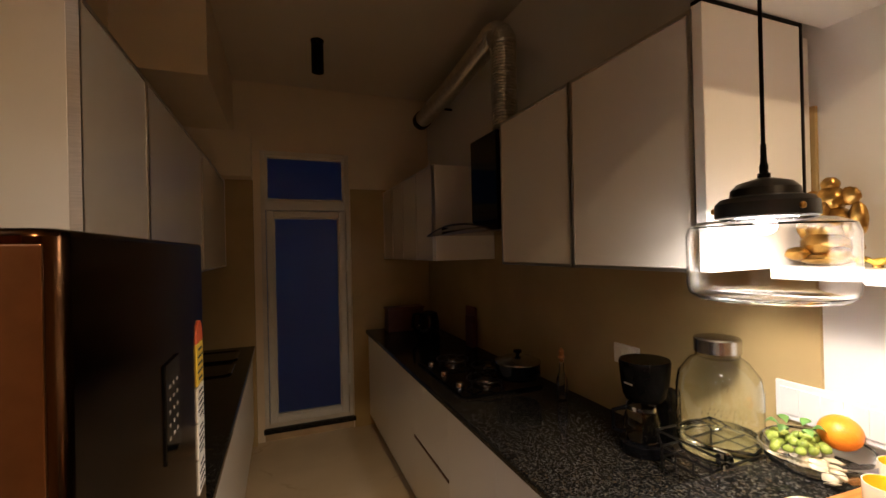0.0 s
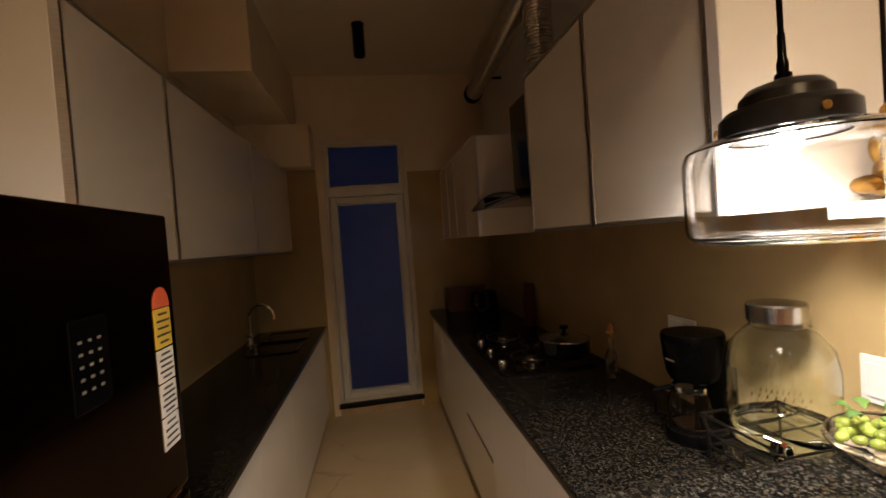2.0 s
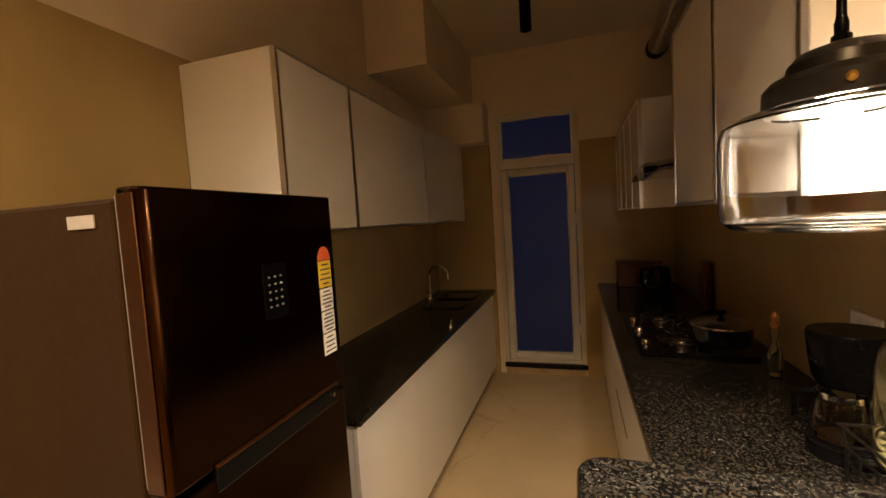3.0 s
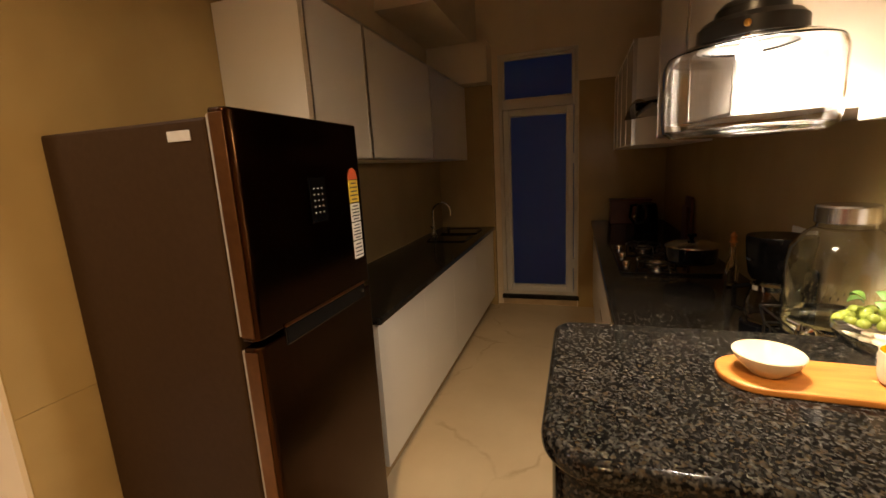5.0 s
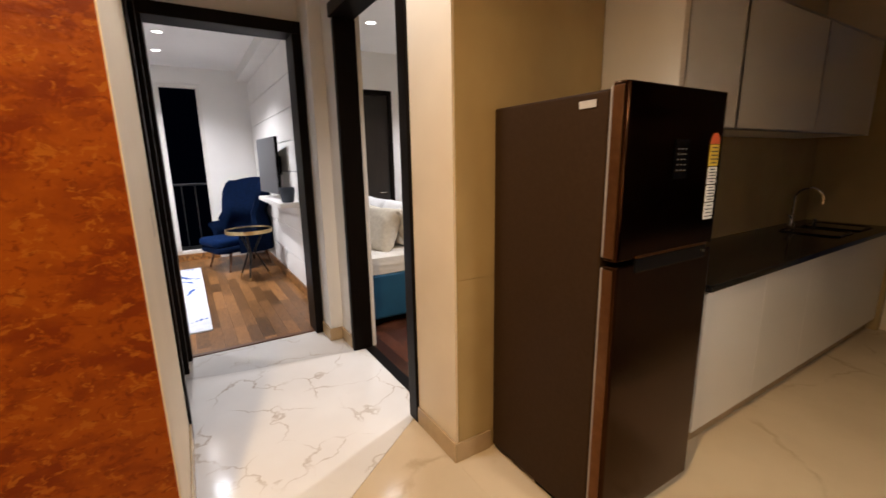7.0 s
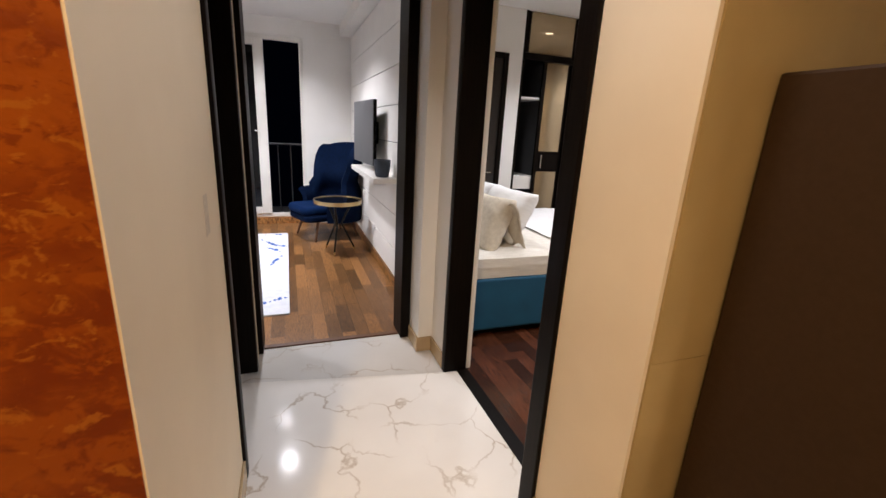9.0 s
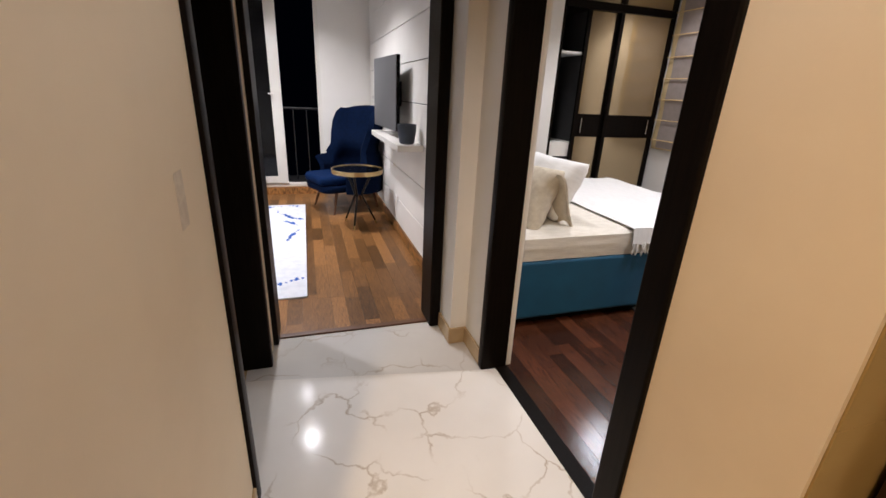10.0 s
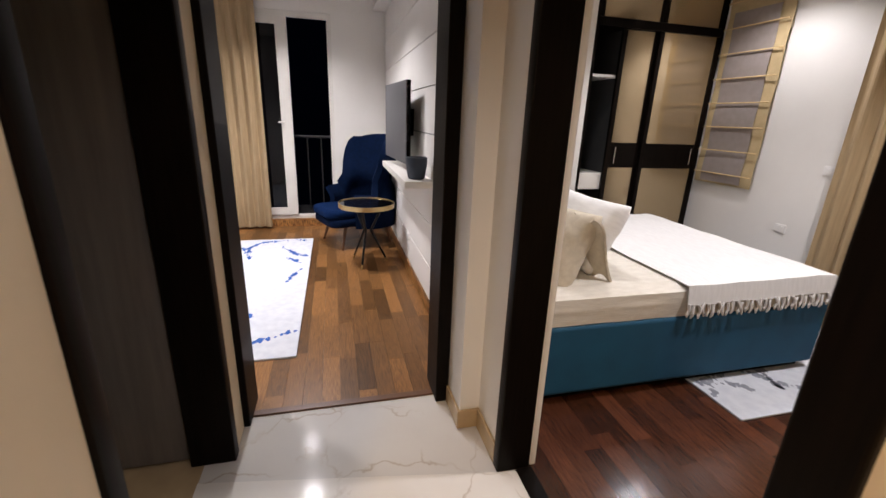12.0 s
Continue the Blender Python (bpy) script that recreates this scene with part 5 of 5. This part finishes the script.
part("screen", box(-0.41, 0.41, -0.020, -0.012, -0.30, 0.32, 0.002), M_TV, tv, "dull grey screen")
part("back_cover", box(-0.41, 0.41, -0.012, 0.018, -0.30, 0.32, 0.004), M_BLACK, tv)
part("electronics_box", box(-0.26, 0.30, 0.018, 0.05, -0.26, 0.10, 0.008), M_BLACK, tv)
part("wall_bracket", box(-0.06, 0.06, 0.05, 0.136, -0.10, 0.12, 0.003), M_BLACK, tv)
tv.rotation_euler = (0, 0, radians(4))
part("power_cord", tube([(0.10, 0.05, -0.28), (0.09, 0.07, -0.32), (0.14, 0.09, -0.355)], 0.004), M_SOCKET, tv)
pl = empty("socket_plate", (-3.95, 0.045, 0.36), "small white socket plate low on the panelling", "socket plate")
part("plate", box(-0.06, 0.06, -0.009, 0.0, -0.035, 0.035, 0.003), M_SOCKET, pl)
part("module", box(-0.03, 0.03, -0.012, -0.008, -0.02, 0.02, 0.001), M_SOCKET, pl)

# lounge rug
def rug(name, x0, x1, y0, y1, label, base, mark, seed, n):
    root = empty(name, ((x0 + x1) / 2, (y0 + y1) / 2, 0.001), label, "rug")
    w, h = (x1 - x0) / 2, (y1 - y0) / 2
    part("rug_base", slab(rounded(-w, w, -h, h, (0.012,) * 4), 0.0, 0.013, 0.004), base, root)
    rnd = random.Random(seed)
    bm = bmesh.new()
    def blob(cx, cy, r, k=9, sx=1.0):
        if not (-w + r * sx < cx < w - r * sx and -h + r < cy < h - r):
            return
        vs = [bm.verts.new((cx + sx * r * rnd.uniform(0.45, 1.0) * math.cos(2 * math.pi * i / k), cy + r * rnd.uniform(0.35, 1.0) * math.sin(2 * math.pi * i / k), 0.0142)) for i in range(k)]
        bm.faces.new(vs)
    for i in range(n):
        cx, cy, a = rnd.uniform(-w, w), rnd.uniform(-h, h), rnd.uniform(0, 6.28)
        for j in range(rnd.randint(6, 18)):
            a += rnd.uniform(-0.5, 0.5)
            cx, cy = cx + 0.045 * math.cos(a), cy + 0.045 * math.sin(a)
            blob(cx, cy, rnd.uniform(0.008, 0.04), 11, 1.3)
    part("pattern", bm, mark, root, "splashed brush marks")["kind"] = "stuff"
    return root
rug("lounge_rug", -5.16, -2.52, -2.6, -0.895, "white rug with splashed blue brush marks", M_RUG, M_RUG_BLUE, 5, 17)

# lounge lamps
def downlight(x, y, z, power, colour, label, cone=125):
    root = empty("downlight", (x, y, z), label, "downlight", "lit ceiling downlights")
    part("trim", lathe([(0.058, 0), (0.060, -0.004), (0.050, -0.007), (0.046, -0.002)], 28), M_SOCKET, root)
    part("diffuser", lathe([(0.046, -0.003), (0.0, -0.0035)], 28), M_DOWNLIGHT, root, "lit diffuser")
    lamp("downlight_beam", "SPOT", (x, y, z - 0.02), power, colour, 0.06, (x, y, 0), cone)
downlight(-4.05, -1.0, 2.78, LOUNGE_W, COOL, "lit white ceiling downlight in the lounge")
downlight(-4.9, -1.05, 2.78, LOUNGE_W * 0.5, COOL, "lit white ceiling downlight near the balcony")
downlight(-3.80, -2.6, 2.78, LOUNGE_W, COOL, "lit white ceiling downlight over the rug")

downlight(-0.14, -0.40, LOW, CORRIDOR_W, COOL, "lit white ceiling downlight in the corridor")

# ---------------------------------------------------------------- bedroom
WX, YB = -3.74, 3.02
structure("floor_bedroom", box(WX - 0.7, -0.14, 0.12, YB + 0.2, -0.2, -0.010), M_GAP, "dark underlay between merbau floorboards", "floor")
structure("wall_bedroom_north", box(WX - 0.7, -0.14, YB, YB + 0.12, 0.0, CEIL), M_WALL_WHITE, "white bedroom window wall", "wall")
structure("wall_bedroom_west", box(WX - 0.12, WX, 0.14, 0.62, 0.0, CEIL), M_WALL_WHITE, "white bedroom wall beside the dark door", "wall")
structure("wall_bedroom_west_mid", box(WX - 0.12, WX, 1.47, 1.64, 0.0, CEIL), M_WALL_WHITE, "white wall strip between door and wardrobe", "wall")
structure("wall_bedroom_west_head", box(WX - 0.12, WX, 0.62, 1.47, 2.31, CEIL), M_WALL_WHITE, "white wall above the dark door", "wall")
structure("wall_bedroom_back", box(WX - 0.72, WX - 0.62, 0.14, YB, 0.0, CEIL), M_GREY_LAM_SHADE, "dark wall behind the wardrobe", "wall")
structure("ceiling_bedroom", box(WX - 0.7, -0.14, 0.14, YB + 0.1, 2.76, 2.86), M_CEIL_WHITE, "white painted bedroom ceiling", "ceiling")
structure("threshold_bedroom", box(-1.428, -0.463, 0.09, 0.165, -0.008, 0.006, 0.002), M_DARK_WOOD, "dark wooden threshold strip", "threshold")
structure("threshold_lounge", box(-2.05, -2.01, -1.060, -0.148, -0.008, 0.006, 0.002), M_LEG_WOOD, "walnut threshold strip", "threshold")
b4 = empty("bathroom_door", (WX - 0.03, 0.62, 0), "dark wenge bathroom door, closed, in the bedroom", "door")
part("door_leaf", box(-0.02, 0.02, 0.055, 0.795, 0.005, 2.25, 0.003), M_DARK_DOOR, b4)
for q in ((0.0, 0.055, 0, 2.31), (0.795, 0.85, 0, 2.31), (0.055, 0.795, 2.25, 2.31)):
    part("frame", box(-0.06, 0.045, q[0], q[1], q[2], q[3], 0.004), M_DARK_WOOD, b4)
part("door_handle", tube([(0.02, 0.72, 1.02), (0.065, 0.72, 1.02), (0.065, 0.62, 1.02)], 0.009), M_STEEL, b4)

# wardrobe
wd = empty("wardrobe", (WX, 1.64, 0), "built-in sliding wardrobe with wenge frames and beige glass, one bay open", "wardrobe")
D_ = YB - 1.64 - 0.01
part("side", box(-0.6, 0.0, 0.0, 0.03, 0.0, 2.76), M_DARK_WOOD, wd)
part("side", box(-0.6, 0.0, D_ - 0.03, D_, 0.0, 2.76), M_DARK_WOOD, wd)
part("mid_rail", box(-0.6, 0.012, 0.03, D_ - 0.03, 2.27, 2.34, 0.003), M_DARK_WOOD, wd)
part("plinth", box(-0.58, -0.02, 0.03, D_ - 0.03, 0.0, 0.07), M_DARK_WOOD, wd)
part("back_panel", box(-0.6, -0.585, 0.03, D_ - 0.03, 0.07, 2.27), M_GREY_LAM_SHADE, wd, "dark grey inside panel")
part("inside_partition", box(-0.585, -0.06, 0.34, 0.36, 0.07, 2.27), M_GREY_LAM_SHADE, wd)
part("hanging_shelf", box(-0.585, -0.06, 0.03, 0.34, 1.86, 1.885, 0.002), M_SOCKET, wd, "white shelf edge")
part("drawer_box", box(-0.585, -0.06, 0.03, 0.34, 0.82, 0.98, 0.003), M_WHITE_LAM, wd, "white inner drawer")
for y0, y1, x0 in ((0.30, 0.68, -0.05), (0.66, D_ - 0.035, -0.012)):
    sd = part("sliding_door", box(x0, x0 + 0.03, y0, y0 + 0.045, 0.07, 2.265, 0.002), M_DARK_WOOD, wd)
    part("stile", box(x0, x0 + 0.03, y1 - 0.045, y1, 0.07, 2.265, 0.002), M_DARK_WOOD, sd)
    part("upper_glass", box(x0 + 0.008, x0 + 0.022, y0 + 0.045, y1 - 0.045, 1.28, 2.265), M_WARD_GLASS, sd, "beige reflective glass")
    part("handle_band", box(x0 + 0.002, x0 + 0.028, y0 + 0.045, y1 - 0.045, 1.04, 1.28, 0.002), M_DARK_WOOD, sd, "wenge band")
    part("lower_glass", box(x0 + 0.008, x0 + 0.022, y0 + 0.045, y1 - 0.045, 0.07, 1.04), M_WARD_GLASS, sd, "beige reflective glass")
    hy = y0 + 0.085 if x0 < -0.03 else y1 - 0.10
    part("handle", tube([(x0 + 0.03, hy, 1.08), (x0 + 0.05, hy, 1.085), (x0 + 0.05, hy, 1.235), (x0 + 0.03, hy, 1.24)], 0.007), M_STEEL, sd, "steel bow handle")
for k in range(2):
    y0 = 0.03 + k * (D_ - 0.06) / 2
    y1 = y0 + (D_ - 0.06) / 2
    lo_ = part("loft_door", box(-0.022, 0.0, y0 + 0.002, y0 + 0.042, 2.345, 2.755, 0.002), M_DARK_WOOD, wd)
    part("stile", box(-0.022, 0.0, y1 - 0.042, y1 - 0.002, 2.345, 2.755, 0.002), M_DARK_WOOD, lo_)
    part("glass", box(-0.016, -0.006, y0 + 0.042, y1 - 0.042, 2.345, 2.755), M_WARD_GLASS, lo_, "beige reflective glass")

# roman blind, curtain, sockets on the window wall
rb = empty("roman_blind", (-3.42, YB, 0.93), "beige roman blind with grey centre panel and pale dowels", "blind")
part("cloth", soft_grid(lambda u, v: (-0.28 + 0.62 * u, -0.03 - 0.006 * math.sin(v * 21), 1.8 * v), 4, 60, 0.003), M_BLIND, rb)
part("centre_panel", soft_grid(lambda u, v: (-0.20 + 0.44 * u, -0.044 - 0.006 * math.sin(v * 21), 0.02 + 1.5 * v), 4, 60, 0.002), M_BLIND_GREY, rb, "grey-mauve centre panel")
for k in range(8):
    part("dowel", tube([(-0.28, -0.058, 0.10 + 0.215 * k), (0.34, -0.058, 0.10 + 0.215 * k)], 0.006), M_DOWEL, rb)
curtain("bedroom_curtain", -2.42, YB - 0.09, -1.25, YB - 0.09, 0.03, 2.70, 9, 0.035, M_CURTAIN, "beige floor-length curtain on the bedroom window wall")
for x_, z_ in ((-2.74, 0.66), (-2.50, 1.17)):
    sk = empty("socket_plate", (x_, YB, z_), "small white socket plate on the white wall", "socket plate", "bedroom socket plates")
    part("plate", box(-0.045, 0.045, -0.010, 0.0, -0.035, 0.035, 0.003), M_SOCKET, sk)
    part("module", box(-0.025, 0.025, -0.014, -0.009, -0.02, 0.02, 0.001), M_SOCKET, sk)

# bed
BX0, BX1, BY0, BY1 = -3.41, -1.785, 0.20, 2.27
bed = empty("bed", ((BX0 + BX1) / 2, (BY0 + BY1) / 2, 0), "teal velvet upholstered double bed with an ivory sheet", "bed")
cx, cy = bed.location.x, bed.location.y
w, l = (BX1 - BX0) / 2, (BY1 - BY0) / 2
part("base", box(-w, w, -l, l, 0.06, 0.465, 0.022, 4), M_TEAL, bed)
part("plinth", box(-w + 0.05, w - 0.05, -l + 0.05, l - 0.05, 0.016, 0.062), M_BLACK, bed)
def mattress_fn():
    bm = box(-w + 0.01, w - 0.01, -l + 0.01, l - 0.02, 0.467, 0.632, 0.0)
    bmesh.ops.subdivide_edges(bm, edges=bm.edges[:], cuts=24, use_grid_fill=True)
    for v in bm.verts:
        e = max(abs(v.co.x) / (w - 0.01), abs(v.co.y) / (l - 0.015))
        if v.co.z > 0.5:
            v.co.z -= 0.02 * max(0, (e - 0.95) / 0.05) ** 2
        k = 0.5 - abs(v.co.z - 0.55) / 0.17
        if abs(v.co.x) > w - 0.02:
            v.co.x += math.copysign(0.012 * k + 0.003 * noise.noise(Vector((v.co.y * 9, v.co.z * 30, 0))), v.co.x)
        v.co.z += 0.004 * noise.noise(v.co * 5)
    return bm
part("mattress", mattress_fn(), M_SHEET, bed, "ivory crinkled fitted sheet")
# throw
th = empty("bed_throw", (cx, 1.84, 0.634), "white woven throw with a tasselled fringe across the bed's foot", "throw")
def throw_fn(u, v):
    x = -w + (2 * w + 0.07) * u
    y = -0.66 + (1.10 + 0.02 * math.sin(u * 4)) * v
    z = 0.016 + 0.008 * noise.noise(Vector((x * 4, y * 6, 1.0))) + 0.005 * noise.noise(Vector((x * 3, y * 22, 4.0)))
    if x > w + 0.004:
        z -= (x - w - 0.004) * 1.6
        x = w + 0.004 + (x - w) * 0.25
    if y > l + cy - 1.84 - 0.012:
        z -= (y - (l + cy - 1.84 - 0.012)) * 1.2
    return (x, y, z)
part("cloth", soft_grid(throw_fn, 50, 36, 0.004), M_LINEN, th)
random.seed(3)
tm = []
for k in range(4):
    bm = bmesh.new()
    pts = [(0, 0, 0)]
    for i in range(4):
        pts.append((0.004 + random.uniform(-0.004, 0.006), pts[-1][1] + random.uniform(-0.010, 0.010), pts[-1][2] - 0.019))
    tube(pts, [0.008, 0.009, 0.007, 0.008, 0.004], 6, bm)
    tm.append(mesh_of(bm, "tassel", M_LINEN))
for k in range(34):
    y = -0.655 + 1.09 * k / 33
    t_ = new("tassel", tm[k % 4])
    t_.parent = th
    t_.location = (w + 0.022, y, -0.085 - 0.006 * (k % 3))
# pillows
def pillow_mesh(w_, h_, t_, name, material):
    bm = bmesh.new()
    def side(s):
        def fn(u, v):
            x, y = 2 * u - 1, 2 * v - 1
            e = max(0.0, (1 - x ** 4) * (1 - y ** 4)) ** 0.45
            pinch = 1 - 0.06 * (x * x) * (1 - y * y) * 0 - 0.07 * (1 - abs(x)) * abs(y) ** 3 - 0.07 * (1 - abs(y)) * abs(x) ** 3
            wr = 0.010 * noise.noise(Vector((x * 2.4, y * 2.4, s * 3.0))) + 0.012 * math.sin(14 * y + 3 * x) * max(0, abs(x) - 0.6)
            return (x * w_ / 2 * pinch, y * h_ / 2 * pinch, s * (t_ / 2 * e + wr * e))
        return fn
    for s in (1, -1):
        soft_grid(side(s), 26, 26, 0, bm)
    bmesh.ops.remove_doubles(bm, verts=bm.verts[:], dist=0.0015)
    bmesh.ops.recalc_face_normals(bm, faces=bm.faces[:])
    return mesh_of(bm, name, material, True, 100)
for (px, py, pz), rx, rz, m_, lab in (((-2.34, 0.82, 0.83), 62, 4, M_LINEN, "white cotton pillow leaning at the bed's head"), ((-2.95, 0.80, 0.83), 62, -3, M_LINEN, "white cotton pillow leaning at the bed's head"),
                                      ((-2.22, 0.56, 0.80), 66, 8, M_TOWEL, "oatmeal cotton cushion in front of the pillows")):
    p_ = tagged(new("pillow", pillow_mesh(0.62, 0.44, 0.20, "pillow", m_)), lab, "pillow", "pillows on the bed")
    p_.matrix_world = pose(px, py, pz, rx, 0, rz)
tw = empty("folded_towel", (-2.10, 0.60, 0.62), "oatmeal towel draped over the cushion", "towel")
part("cloth", soft_grid(lambda u, v: (0.02 + 0.16 * u + 0.02 * math.sin(v * 6), 0.02 + 0.18 * v - 0.02 * math.sin(u * 5), 0.36 - 0.34 * v ** 1.5 + 0.02 * math.sin(u * 7 + v * 4)), 16, 22, 0.012), M_TOWEL, tw)
rug("bedroom_rug", -3.3, -1.47, 1.375, 2.95, "white rug with grey brush marks under the bed's foot", M_RUG, M_RUG_GREY, 9, 44)
downlight(-2.69, 0.80, 2.76, BED_W * 0.45, COOL, "lit white ceiling downlight over the bed's head")
downlight(-2.95, 2.45, 2.76, BED_W * 0.5, COOL, "lit white ceiling downlight near the window wall")
downlight(-1.20, 1.85, 2.76, BED_W * 1.1, COOL, "lit white ceiling downlight by the bed")

# ---------------------------------------------------------------- living area behind the camera
downlight(1.35, -1.5, CEIL - 0.02, LIVING_W, WARM, "lit warm ceiling downlight in the living room", 150)
sw = empty("wall_patch", (-0.64, LY, 1.19), "faint filled patch on the corridor wall", "patch")
part("plate", box(-0.03, 0.03, -0.001, 0.0012, -0.06, 0.06, 0.0008), M_PATCH, sw)
# skirtings
for nm, b in (("baseboard_post", (-1.720, -1.484, 0.006, 0.019, 0, 0.10)), ("baseboard_post_end", (-1.734, -1.721, -0.092, 0.019, 0, 0.10)), ("baseboard_post_side", (-1.936, -1.735, -0.092, -0.0785, 0, 0.10)), ("baseboard_corner", (-0.368, 0.012, -0.012, -0.0005, 0, 0.10)), ("baseboard_kitchen", (0.0005, 0.012, 0.0, 0.2, 0, 0.10)),
              ("baseboard_south", (-0.878, 0.088, LY + 0.0005, LY + 0.012, 0, 0.10))):
    structure(nm, box(*b, 0.002), M_SKIRT, "tan marble skirting strip", "baseboard")

# ---------------------------------------------------------------- floorboards
def boards(parent, x0, x1, y0, y1, width, length, material, seed):
    rnd = random.Random(seed)
    me = mesh_of(box(-0.5, 0.5, -0.5, 0.5, -1.0, 0.0, 0.0), "floorboard", material, False)
    y = y0
    while y < y1 - 0.01:
        x = x0 - rnd.uniform(0, length * 0.8)
        wd_ = min(width, y1 - y)
        while x < x1:
            ln = length * rnd.uniform(0.6, 1.15)
            a, b = max(x, x0), min(x + ln, x1)
            if b - a > 0.03:
                p = new("floorboard", me)
                p.parent = parent
                p.location = ((a + b) / 2, y + wd_ / 2, 0.0)
                p.scale = (b - a - 0.0010, wd_ - 0.0010, 0.01)
            x += ln
        y += width


boards(bpy.data.objects["floor_lounge"], BX, -2.01, -2.4, 0.045, 0.098, 0.62, M_PLANK, 11)
boards(bpy.data.objects["floor_bedroom"], WX, -0.14, 0.165, YB, 0.095, 0.7, M_PLANK_RED, 12)

# ---------------------------------------------------------------- wall tiles
def wall_tiles(parent, x0, x1, y0, y1, z0, z1, width, height, material):
    """Large tiles with fine open joints; those at the edges are cut."""
    me = mesh_of(box(-0.5, 0.5, -0.5, 0.5, -0.5, 0.5, 0.0), "wall_tile", material, False)
    y = y0
    while y < y1 - 0.01:
        b = min(y + width, y1)
        z = z0
        while z < z1 - 0.01:
            c = min(z + height, z1)
            p = new("wall_tile", me)
            p.parent = parent
            p.location = ((x0 + x1) / 2, (y + b) / 2, (z + c) / 2)
            p.scale = (x1 - x0, b - y - 0.0015, c - z - 0.0015)
            z = c
        y = b


wall_tiles(bpy.data.objects["wall_kitchen_west_tiled"], 0.0005, 0.0045, 0.014, 0.89, 0.10, 0.90, 0.90, 0.80, M_TILE)
wall_tiles(bpy.data.objects["wall_kitchen_west_tiled"], 0.0005, 0.0045, 0.014, 0.89, 0.90, 2.215, 0.90, 1.32, M_TILE)
